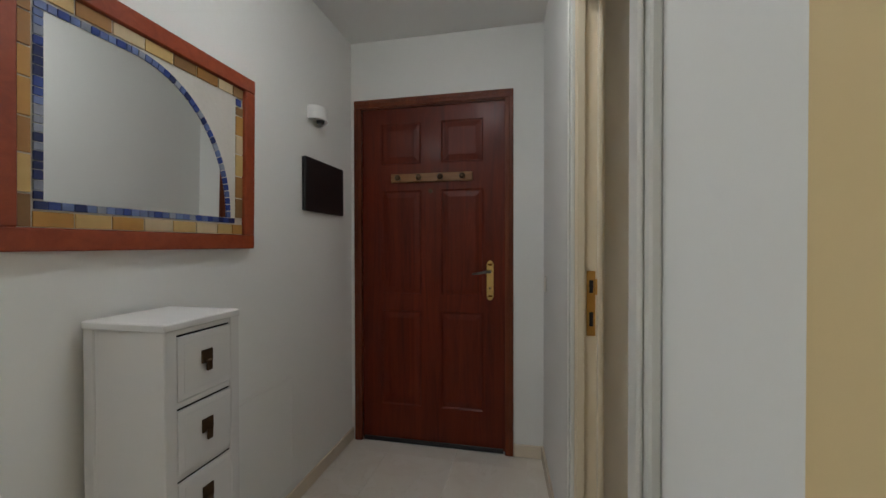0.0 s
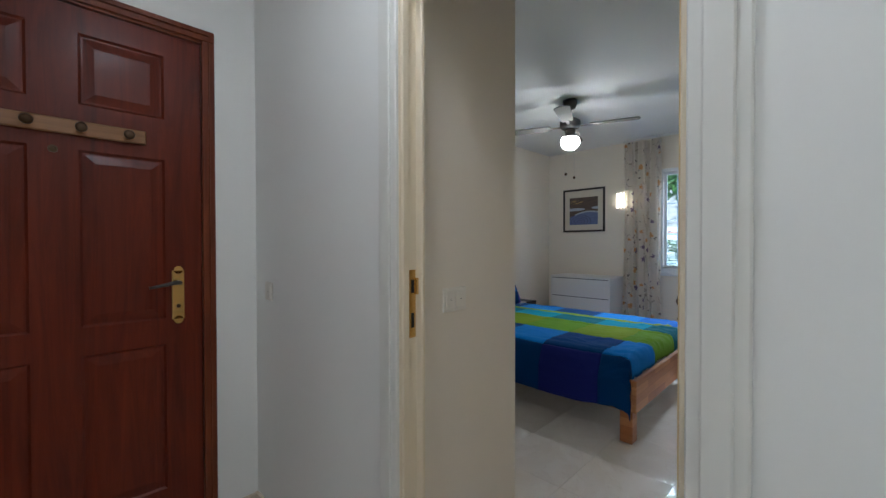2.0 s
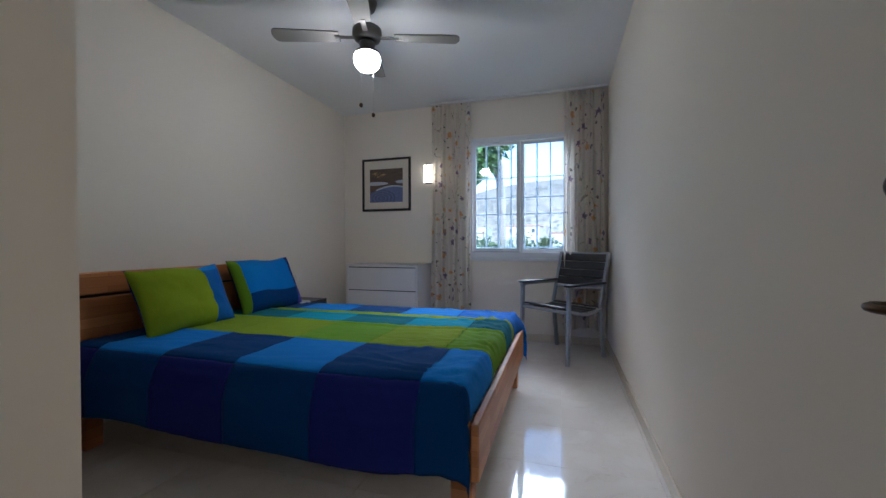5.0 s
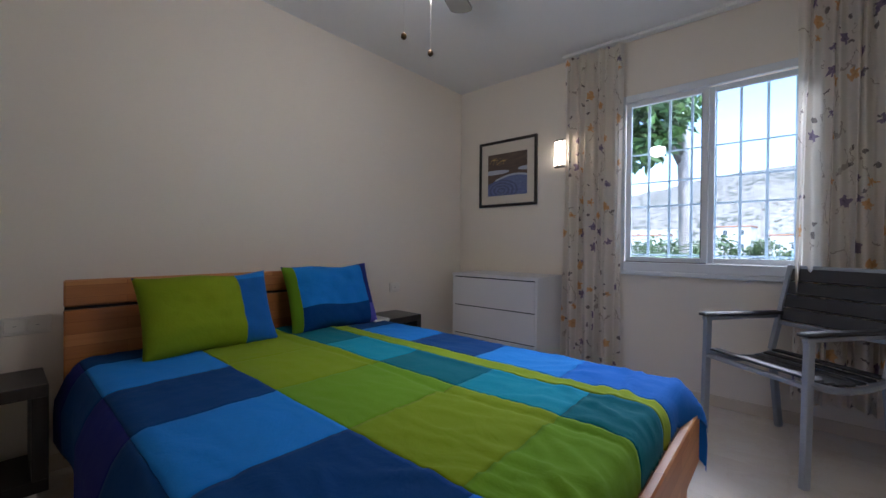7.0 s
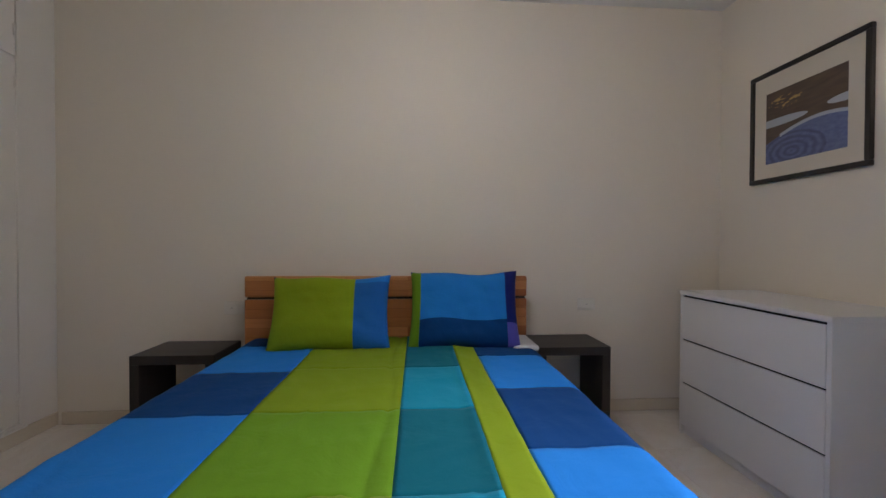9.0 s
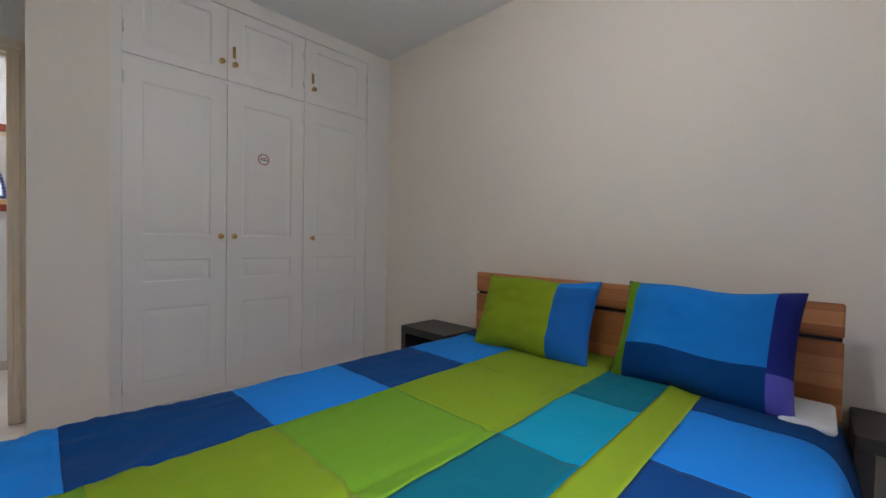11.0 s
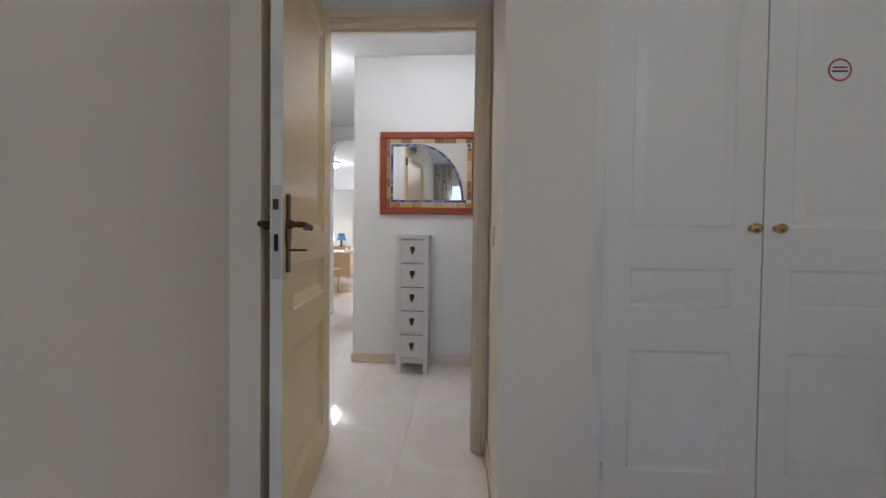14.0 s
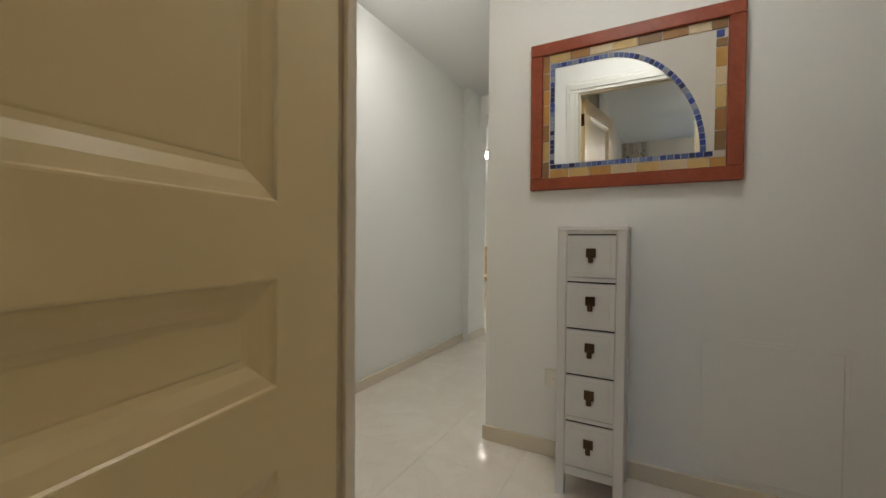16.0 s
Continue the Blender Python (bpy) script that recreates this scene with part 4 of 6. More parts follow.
def quilt():
    """A patchwork cover: flat on the mattress, rolled over the edges, hanging at both sides."""
    x_cuts = [2.062, 2.482, 2.935, 3.168, 3.268, 3.605]
    rows = {0: [1.46, 1.88, 2.285, 2.685, 3.09], 1: [1.49, 1.88, 2.30, 2.715], 2: [1.645, 2.045, 2.46, 2.87]}
    mats = [NAVY, SKY, INDIGO, OLIVE, GREEN, TEAL, CYAN, LIME, ROYAL]
    side, foot = 0.285, 0.11
    xs = set(x_cuts) | {x_cuts[0] - side, x_cuts[-1] + side}
    ys = {BY0 + 0.03 - foot, 3.26} | {v for r in rows.values() for v in r}

    def dense(vals, step):
        out = []
        vals = sorted(vals)
        for a, b in zip(vals, vals[1:]):
            n = max(1, round((b - a) / step))
            out += [a + (b - a) * k / n for k in range(n)]
        return out + [vals[-1]]

    gx, gy = dense(xs, 0.013), dense(ys, 0.016)
    bm = bmesh.new()
    grid = []
    xm0, xm1, ym = x_cuts[0], x_cuts[-1], BY0 + 0.035
    r = 0.075

    def roll(over):
        """Along the cloth past the edge: how far out and how far down."""
        if over <= 0:
            return 0.0, 0.0
        q = r * math.pi / 2
        if over < q:
            a = over / r
            return r * math.sin(a), r * (1 - math.cos(a))
        return r, r + over - q

    for x in gx:
        line = []
        for y in gy:
            ox = max(xm0 + r - x, x - xm1 + r, 0.0)
            oy = max(ym + r * 0.6 - y, 0.0)
            dx, zx = roll(ox)
            dy, zy = roll(oy)
            px = min(max(x, xm0 + r), xm1 - r)
            px += dx * (1 if x > (xm0 + xm1) / 2 else -1)
            py = max(y, ym + r * 0.6) - 0.6 * dy
            drop = max(zx, zy) + 0.35 * min(zx, zy)
            bend = 0.09 * noise.noise(Vector((x * 2.3, y * 2.3, 6.0)))
            folds = 0.0
            for fx, fy, deep, seed in ((7.0, 1.4, 0.008, 2.0), (11.0, 2.2, 0.005, 3.3), (3.2, 7.0, 0.004, 8.0), (6.0, -5.0, 0.005, 5.0)):
                fold = 1 - abs(noise.noise(Vector((x * fx + y * fy * 0.3 + bend * 20, y * fy, seed))))
                folds += deep * max(0.0, fold - 0.86) / 0.14 * (0.25 + 1.2 * max(0.0, 1 - (y - 1.2) / 0.75))
            n = folds + noise.noise(Vector((x * 4.1, y * 3.3, 1.7))) * 0.004 + noise.noise(Vector((x * 13, y * 9, 4.2))) * 0.0025
            crease = -0.008 * math.exp(-((x - 2.885 - 0.015 * math.sin(y * 6)) / 0.012) ** 2)
            pleat = 0.006 * math.exp(-((x - 3.17 - 0.01 * math.sin(y * 5)) / 0.02) ** 2)
            ripple = 0.0
            if oy > 0 or y < 1.5:
                ripple = 0.006 * noise.noise(Vector((x * 11, y * 5, 9.0)))
            if zx > 0.05:
                px += (0.010 * math.sin(y * 7.5 + x) + 0.008 * noise.noise(Vector((y * 5, x, 3.0)))) * min(1, zx / 0.2) * (1 if x > 2.8 else -1) + 0.034 * min(1, (zx - 0.05) / 0.10) * (1 if x > 2.8 else -1)
                py -= 0.015 * min(1, zx / 0.2) * max(0, 1 - (y - 1.2) / 0.25) * (1 if y < 1.45 else 0)
            corner = max(0.0, 1 - min(x - xm0, xm1 - x) / 0.22) if xm0 < x < xm1 else 1.0
            if x > 2.8 and zx > 0:
                px += 0.028 * min(1, zx / 0.15) * max(0.0, 1 - (y - 1.25) / 0.6)
            py -= (0.035 if x > 2.8 else -0.012) * corner * min(1, zy / 0.05)
            drop += 0.03 * corner * min(1, zy / 0.05)
            if zy > 0.03:
                py -= 0.004 * noise.noise(Vector((x * 6, 2.0, 5.0)))
            hem = 1.0 + 0.03 * math.sin(y * 4)
            line.append(bm.verts.new((px, py, BZ + 0.008 + n + crease + pleat + ripple - drop * (hem if zx > zy else 1.0))))
        grid.append(line)
    points = [[tuple(v.co) for v in line] for line in grid]
    bm.free()
    patches = {}
    for i in range(len(gx) - 1):
        for j in range(len(gy) - 1):
            cx, cy = (gx[i] + gx[i + 1]) / 2, (gy[j] + gy[j + 1]) / 2
            strip = sum(cx > v for v in x_cuts[1:5])
            if cx < x_cuts[1]:
                k = sum(cy > v for v in rows[0])
                c = (1, 0, 1, 0, 1, 0)[k]
                if cx < x_cuts[0] + 0.02:
                    c = (0, 2, 0, 2, 0, 2)[k]
            elif cx < x_cuts[2]:
                c = (4, 3, 4, 3, 3)[sum(cy > v for v in rows[1])]
            elif cx < x_cuts[3]:
                c = (5, 6, 5, 6, 5)[sum(cy > v for v in rows[1])]
            elif cx < x_cuts[4]:
                c = 7
            else:
                c = (8, 1, 0, 1, 0)[sum(cy > v for v in rows[2])]
            row = 0 if strip == 3 else sum(cy > v for v in rows[{0: 0, 4: 2}.get(strip, 1)])
            patches.setdefault((strip, row, c), []).append((i, j))
    cover = thing("bed_cover", 0, 0, 0, 0, "rumpled patchwork cover in blue, navy, green and teal on the bed", "bedspread")
    for (strip, row, c), cells in patches.items():
        index, verts, faces = {}, [], []
        for i, j in cells:
            face = []
            for key in ((i, j), (i + 1, j), (i + 1, j + 1), (i, j + 1)):
                if key not in index:
                    index[key] = len(verts)
                    verts.append(points[key[0]][key[1]])
                face.append(index[key])
            faces.append(face)
        me = bpy.data.meshes.new("patch")
        me.from_pydata(verts, [], faces)
        me.polygons.foreach_set("use_smooth", [True] * len(faces))
        me.materials.append(mats[c])
        ob = new("patch", me)
        ob.parent = cover
        solid = ob.modifiers.new("thickness", "SOLIDIFY")
        solid.thickness, solid.offset = 0.006, 1
    return cover


quilt()


def pillow(name, x, y, z, tilt, turn, w, h, columns, label):
    """A soft pillow; columns gives (from, to, [(height, material), ...]) across its width."""
    mats, bm = [], bmesh.new()
    n, m = 44, 32
    cuts_u = sorted({0.0, 1.0, *[c[0] for c in columns]})
    us = sorted(set([k / n for k in range(n + 1)]) | set(cuts_u))
    cuts_v = {v for c in columns for v, _ in c[2] if v < 1}
    vs = sorted(set([k / m for k in range(m + 1)]) | cuts_v)
    for side in (1, -1):
        grid = []
        for u in us:
            col = []
            for v in vs:
                a, b = 2 * u - 1, 2 * v - 1
                fat = max(0.0, (1 - a ** 4) * (1 - b ** 4)) ** 0.62
                pinch = 1 - 0.055 * (1 - b * b) * abs(a) ** 3
                pinch_v = 1 - 0.075 * (1 - a * a) * abs(b) ** 3
                d = side * fat * (0.075 + 0.016 * noise.noise(Vector((u * 3, v * 3, x + side))) + 0.006 * noise.noise(Vector((u * 9, v * 8, x))))
                col.append(bm.verts.new((a * w / 2 * pinch, -d, h / 2 + b * h / 2 * pinch_v + 0.006 * math.sin(a * 5 + x))))
            grid.append(col)
        for i in range(len(us) - 1):
            for j in range(len(vs) - 1):
                f = bm.faces.new((grid[i][j], grid[i + 1][j], grid[i + 1][j + 1], grid[i][j + 1]))
                f.smooth = True
                cu, cv = (us[i] + us[i + 1]) / 2, (vs[j] + vs[j + 1]) / 2
                for c0, c1, stack in columns:
                    if c0 <= cu < c1:
                        mat = next(mm for vv, mm in stack if cv < vv)
                        if side < 0:
                            mat = INDIGO
                        if mat not in mats:
                            mats.append(mat)
                        f.material_index = mats.index(mat)
    bmesh.ops.remove_doubles(bm, verts=bm.verts, dist=0.0006)
    ob = mesh_object(name, bm, mats)
    ob.matrix_world = pose(x, y, z, -tilt, 0, turn)
    return tagged(ob, label, "pillow", "pillows on the bed")


pillow("pillow", 2.555, 3.02, 0.505, 24, 3, 0.60, 0.395, [(0.0, 0.70, [(1.01, LIME)]), (0.70, 1.01, [(0.88, DENIM), (1.01, SKY)])], "lime green pillow with a blue end, leaning on the headboard")
pillow("pillow", 3.225, 3.03, 0.505, 24, -5, 0.575, 0.42, [(0.0, 0.10, [(1.01, GREEN)]), (0.10, 0.88, [(0.34, NAVY), (1.01, SKY)]), (0.88, 1.01, [(0.30, LILAC), (1.01, INDIGO)])],
       "blue pillow with navy hem and green edge, leaning on the headboard")
under = mesh_object("sheet_fold", block((3.47, 2.99, 0.505), (3.60, 3.24, 0.532), 0.013, seg=3), SHEET)
tagged(under, "folded white sheet corner under the pillow", "sheet")


# ---------- bedside tables ----------
def bedside(x, y, rz):
    e = thing("bedside_table", x, y, 0, rz, "black-brown open bedside table beside the bed", "bedside table", "bedside tables")
    w, d, h, t = 0.40, 0.30, 0.485, 0.045
    part("top", block((0, 0, h - t), (w, d, h), 0.002), BLACKWOOD, e)
    part("side_panel", block((0, 0.001, 0.085 + t), (t, d - 0.001, h - t), 0.0015), BLACKWOOD, e)
    part("side_panel", block((w - t, 0.001, 0.085 + t), (w, d - 0.001, h - t), 0.0015), BLACKWOOD, e)
    part("shelf", block((0, 0, 0.085), (w, d, 0.085 + t), 0.002), BLACKWOOD, e)
    for fx in (0.03, w - 0.07):
        for fy in (0.03, d - 0.07):
            part("foot", block((fx, fy, 0), (fx + 0.04, fy + 0.04, 0.085), 0.002), STEEL, e, "brushed steel foot")
    return e


bedside(1.588, 3.075, 0)
bedside(3.638, 3.13, 0)

# ---------- chest of drawers ----------
chest = thing("chest_of_drawers", 4.444, 2.357, 0, 0, "white three-drawer chest against the window wall", "chest of drawers")
CW, CD, CH = 0.795, 0.445, 0.788
part("top", block((-0.004, -0.004, CH - 0.022), (CD, CW + 0.004, CH), 0.002), WHITE_FOIL, chest)
for y in (0, CW - 0.018):
    part("side_panel", block((0.0, y, 0), (CD, y + 0.018, CH - 0.022), 0.001), WHITE_FOIL, chest)
part("back", block((CD - 0.01, 0.018, 0.03), (CD, CW - 0.018, CH - 0.022)), WHITE_FOIL, chest)
part("plinth", block((0.02, 0.018, 0), (0.036, CW - 0.018, 0.05)), WHITE_FOIL, chest)
for k in range(3):
    z0 = 0.052 + k * 0.237
    bm = block((-0.001, 0.02, z0), (0.017, CW - 0.02, z0 + 0.222), 0.0015)
    block((-0.001, 0.02, z0 + 0.2195), (0.006, CW - 0.02, z0 + 0.229), 0, bm)
    part("drawer_front", bm, WHITE_FOIL, chest)
    # black strip painted in for the shade between drawer fronts
    part("finger_gap_shade", block((0.008, 0.02, z0 + 0.222), (0.016, CW - 0.02, z0 + 0.236)), RECESS_SHADE, chest)

# ---------- built-in closet ----------
closet = thing("closet", 0.913, 3.445, 0, -90, "white built-in closet with three panelled doors and top lockers", "closet", "", "")
CX = [0.213, 0.730, 1.221, 1.722]
bm = bmesh.new()
for lo, hi in (((0.0, -0.02, 0.075), (CX[0], 0.03, CEIL)), ((CX[3], -0.02, 0.075), (1.776, 0.03, CEIL)), ((CX[0], -0.02, 2.425), (CX[3], 0.03, CEIL)), ((CX[0], -0.02, 0.075), (CX[3], 0.03, 0.10)), ((CX[0], -0.02, 1.972), (CX[3], 0.016, 1.989))):
    block(lo, hi, 0.002, bm)
part("frame", bm, CLOSET, closet)
bm = block((0.0, -0.02, 0.0), (1.776, 0.034, 0.075), 0.003)
part("plinth", bm, SKIRT, closet, "cream stone plinth")
part("carcass", block((0.01, -0.5, 0.0), (1.774, -0.48, CEIL - 0.002)), CLOSET, closet)
part("lower_moulding", block((CX[0] - 0.03, 0.03, 0.075), (CX[3] + 0.03, 0.044, 0.092), 0.004), CLOSET, closet)


def closet_door(x0, x1, z0, z1, panels, knob_x, knob_z, latch=False):
    w = x1 - x0 - 0.0035
    bm = panelled_leaf(w, z1 - z0, 0.022, [(0.085, w - 0.085, a - z0, b - z0) for a, b in panels], False, rim=0.028, deep=0.005, rise=0.0035)
    bmesh.ops.translate(bm, vec=(x0 + 0.00175, 0.0, z0), verts=bm.verts)
    d = part("locker_door" if latch else "closet_door", bm, CLOSET, closet)
    part("knob", lathe([(0.010, 0.022), (0.007, 0.030), (0.012, 0.038), (0.0165, 0.046), (0.015, 0.054), (0.006, 0.058)], 20, "y", (knob_x, 0, knob_z)), BRASS, d, "polished brass knob", True)
    if latch:
        part("catch_plate", block((knob_x - 0.009, 0.022, knob_z + 0.045), (knob_x + 0.009, 0.025, knob_z + 0.115), 0.002), BRASS, d, "small brass catch plate")
    hx0 = x0 + 0.002 if abs(knob_x - x1) < abs(knob_x - x0) else x1 - 0.012
    for hz in (z0 + 0.1, z1 - 0.14):
        part("hinge", lathe([(0.005, hz), (0.005, hz + 0.06)], 10, "z", (hx0 + 0.005, 0.024, 0)), CLOSET, d, "painted hinge barrel", True)


low = [(0.24, 0.64), (0.785, 0.91), (1.045, 1.86)]
up = [(2.05, 2.36)]
closet_door(CX[0], CX[1], 0.102, 1.970, low, CX[1] - 0.06, 1.043)
closet_door(CX[1], CX[2], 0.102, 1.970, low, CX[2] - 0.038, 1.043)
closet_door(CX[2], CX[3], 0.102, 1.970, low, CX[2] + 0.038, 1.043)
closet_door(CX[0], CX[1], 1.991, 2.423, up, CX[1] - 0.06, 2.088, True)
closet_door(CX[1], CX[2], 1.991, 2.423, up, CX[2] - 0.036, 2.088, True)
closet_door(CX[2], CX[3], 1.991, 2.423, up, CX[2] + 0.036, 2.088)
RED = surface("sticker_red", (0.45, 0.03, 0.03), 0.4, bump=0)
sticker = thing("round_sticker", 0.9357, 2.441, 1.545, 90, "small round red and white sticker on the closet door", "sticker")
part("disc", lathe([(0.036, -0.0006), (0.036, 0.0)], 32, "y"), WHITE_PLASTIC, sticker)
ring = bmesh.new()
for k in range(32):
    a0, a1 = 2 * math.pi * k / 32, 2 * math.pi * (k + 1) / 32
    ring.faces.new([ring.verts.new((r * math.cos(a), -0.0009, r * math.sin(a))) for r, a in ((0.036, a0), (0.030, a0), (0.030, a1), (0.036, a1))])
part("ring", ring, RED, sticker)
for zz, w in ((0.008, 0.022), (-0.004, 0.024)):
    part("bar", block((-w, -0.0012, zz - 0.003), (w, -0.0007, zz + 0.003)), RED if zz > 0 else BLACK, sticker)

# ---------- mosaic mirror ----------
MW, MH, MF = 0.778, 0.645, 0.052
mirror = thing("mosaic_mirror", WX, 0.589, 1.2, 90, "red cedar framed mirror with ochre and blue mosaic border", "mirror")
part("backing", block((0.02, -0.014, 0.02), (MW - 0.02, -0.001, MH - 0.02)), PLASTER, mirror)
for a, b in (((0, -0.03, 0), (MW, 0, MF)), ((0, -0.03, MH - MF), (MW, 0, MH)), ((0, -0.0295, MF), (MF, 0, MH - MF)), ((MW - MF, -0.0295, MF), (MW, 0, MH - MF))):
    part("frame_bar", block(a, b, 0.003), RED_WOOD, mirror)


def tile_piece(name, u0, u1, v0, v1, mat):
    part(name, block((u0, -0.0185, v0), (u1, -0.014, v1), 0.0007), mat, mirror)


mirror.matrix_world = pose(WX + 0.001, 0.589, 1.2, 0.9, 0, 90)
g = 0.002
U0, U1, V0, V1 = MF, MW - MF, MF, MH - MF
rnd = random.Random(5)


def run(a0, a1, mean):
    cuts = [a0]
    while cuts[-1] < a1 - mean * 1.3:
        cuts.append(cuts[-1] + mean * rnd.uniform(0.85, 1.15))
    return zip(cuts, cuts[1:] + [a1])


for a, b in run(U0 + 0.03, U1, 0.08):
    tile_piece("ochre_tile", a + g, b - g, V0 + g, V0 + 0.036, OCHRE)
    tile_piece("ochre_tile", a + g, b - g, V1 - 0.036, V1 - g, OCHRE)
for a, b in run(V0, V1, 0.075):
    tile_piece("ochre_tile", U0 + g, U0 + 0.028, a + g, b - g, OCHRE)
for a, b in run(V0 + 0.06, V1 - 0.07, 0.08):
    tile_piece("ochre_tile", U1 - 0.036, U1 - g, a + g, b - g, OCHRE)
tile_piece("blue_tile", U1 - 0.036, U1 - 0.012, V1 - 0.066, V1 - 0.042, BLUE)
for a, b in run(V0 + 0.062, V1 - 0.062, 0.021):
    tile_piece("blue_tile", U0 + 0.033, U0 + 0.051, a + 0.001, b - 0.001, BLUE)
for a, b in run(U0 + 0.033, U1 - 0.04, 0.024):
    tile_piece("blue_tile", a + 0.001, b - 0.001, V0 + 0.041, V0 + 0.059, BLUE)
for a, b in run(U0 + 0.033, 0.30, 0.023):
    tile_piece("blue_tile", a + 0.001, b - 0.001, V1 - 0.060, V1 - 0.042, BLUE)
EU, EV, EA, EB = 0.30, V0 + 0.059, 0.355, V1 - 0.051 - V0 - 0.059
for k in range(28):
    pts = []
    for a, r in ((k + 0.06, 0.009), (k + 0.94, 0.009), (k + 0.94, -0.009), (k + 0.06, -0.009)):
        q = math.pi / 2 * (1 - a / 28)
        pts.append((EU + (EA + r) * math.cos(q), EV + (EB + r) * math.sin(q)))
    part("blue_tile", extrude_outline(pts, (0, 2), -0.0185, -0.014), BLUE, mirror)
pane = [(U0 + 0.053, EV + 0.001), (EU + EA - 0.011, EV + 0.001)]
pane += [(EU + (EA - 0.011) * math.cos(q * math.pi / 56), EV + (EB - 0.011) * math.sin(q * math.pi / 56)) for q in range(1, 29)]
pane += [(U0 + 0.053, EV + EB - 0.011)]
part("mirror_glass", extrude_outline(pane, (0, 2), -0.0155, -0.0141), MIRROR, mirror, "clear mirror glass")

# ---------- narrow drawer unit under the mirror ----------
unit = thing("narrow_drawer_unit", WX + 0.02, 0.766, 0, 90, "narrow white wooden unit with five drawers below the mirror", "drawer unit")
PAINT = surface("white_painted_wood", (0.70, 0.68, 0.66), 0.5, var=0.04, fine=40, bump=0.12)
UW, UD, UH = 0.238, 0.24, 1.03
for x in (0.0, UW - 0.034):
    for y in (-UD, -0.034):
        part("leg", block((x, y, 0), (x + 0.034, y + 0.034, UH - 0.004), 0.003), PAINT, unit)
part("top", block((-0.002, -UD - 0.002, UH - 0.02), (UW + 0.002, 0.002, UH), 0.003), PAINT, unit)
for x in (0.004, UW - 0.016):
    part("side_panel", block((x, -UD + 0.034, 0.11), (x + 0.012, -0.034, UH - 0.02)), PAINT, unit)
part("back", block((0.034, -0.014, 0.11), (UW - 0.034, -0.006, UH - 0.02)), PAINT, unit)
part("apron", block((0.034, -UD + 0.004, 0.085), (UW - 0.034, -UD + 0.02, 0.118), 0.002), PAINT, unit)
for k, (z0, z1) in enumerate(((0.124, 0.288), (0.312, 0.466), (0.488, 0.640), (0.660, 0.815), (0.838, 0.992))):
    bm = block((0.0345, -UD + 0.001, z0), (UW - 0.0345, -UD + 0.02, z1), 0.0015)
    block((0.052, -UD - 0.0006, z0 + 0.016), (UW - 0.052, -UD + 0.001, z1 - 0.016), 0.0008, bm)
    d = part("drawer_front", bm, PAINT, unit)
    # black strip above each front, its colour standing for the gap's shade
    part("drawer_gap_shade", block((0.036, -UD + 0.006, z1 + 0.001), (UW - 0.036, -UD + 0.018, z1 + 0.005)), RECESS_SHADE, unit)
    part("rail", block((0.034, -UD + 0.004, z1 + 0.006), (UW - 0.034, -UD + 0.02, z1 + 0.021), 0.001), PAINT, unit)
    zc = (z0 + z1) / 2
    pull = part("pull_plate", block((UW / 2 - 0.017, -UD - 0.006, zc - 0.004), (UW / 2 + 0.017, -UD - 0.0006, zc + 0.03), 0.001), OLD_BRASS, d, "dark antique square pull plate")
    part("drop_pull", block((UW / 2 - 0.009, -UD - 0.014, zc - 0.024), (UW / 2 + 0.009, -UD - 0.006, zc + 0.004), 0.003), OLD_BRASS, pull)


# ---------- hall wall fittings ----------
fuse = thing("fuse_box", WX, 1.743, 1.38, 90, "flat fuse box with a dark glossy cover on the hall wall", "fuse box")
part("case", block((0.003, -0.014, 0.003), (0.402, 0, 0.265), 0.003), BLACK, fuse)
part("cover", block((0.0, -0.022, 0.0), (0.405, -0.014, 0.268), 0.004), BLACK, fuse, "dark smoked cover")
chime = thing("door_chime", WX, 1.80, 1.835, 90, "white half-round door chime on the hall wall", "door chime")
outline = [(0.0, 0.0)] + [(0.065 - 0.065 * math.cos(a * math.pi / 12), -0.018 - 0.048 * math.sin(a * math.pi / 12)) for a in range(13)] + [(0.13, 0.0)]
part("body", extrude_outline(outline, (0, 1), 0.012, 0.076), WHITE_PLASTIC, chime)
part("lens", lathe([(0.014, -0.006), (0.021, 0.012)], 16, "z", (0.065, -0.036, 0)), BLACK, chime, "dark lens below")
hatch = thing("wall_hatch", WX, 1.254, 0.10, 90, "low painted access hatch in the hall wall", "access hatch")
part("panel", block((0, -0.004, 0), (0.40, 0, 0.50), 0.002), HALL_WALL, hatch)
for lo, hi in (((-0.014, -0.0025, -0.014), (0.414, 0, -0.002)), ((-0.014, -0.0025, 0.502), (0.414, 0, 0.514)), ((-0.014, -0.0025, -0.002), (-0.002, 0, 0.502)), ((0.402, -0.0025, -0.002), (0.414, 0, 0.502))):
    part("frame_strip", block(lo, hi, 0.001), HALL_WALL, hatch)


def wall_plate(name, x, y, z, rz, w, h, keys, label):
    e = thing(name, x, y, z, rz, label, "switch" if "switch" in name else "socket", "wall switches and sockets")
    part("plate", block((-w / 2, -0.008, -h / 2), (w / 2, 0, h / 2), 0.003), IVORY_PLASTIC, e)
    for k in range(keys):
        kw = (w - 0.02) / keys
        x0 = -w / 2 + 0.01 + k * kw
        part("rocker" if "switch" in name else "outlet", block((x0 + 0.002, -0.0115, -h / 2 + 0.012), (x0 + kw - 0.002, -0.007, h / 2 - 0.012), 0.0015), IVORY_PLASTIC, e)
        part("mark", block((x0 + kw * 0.42, -0.0119, -0.0007), (x0 + kw * 0.58, -0.0114, 0.0007)), CHAIR_SLAT, e)
    return e


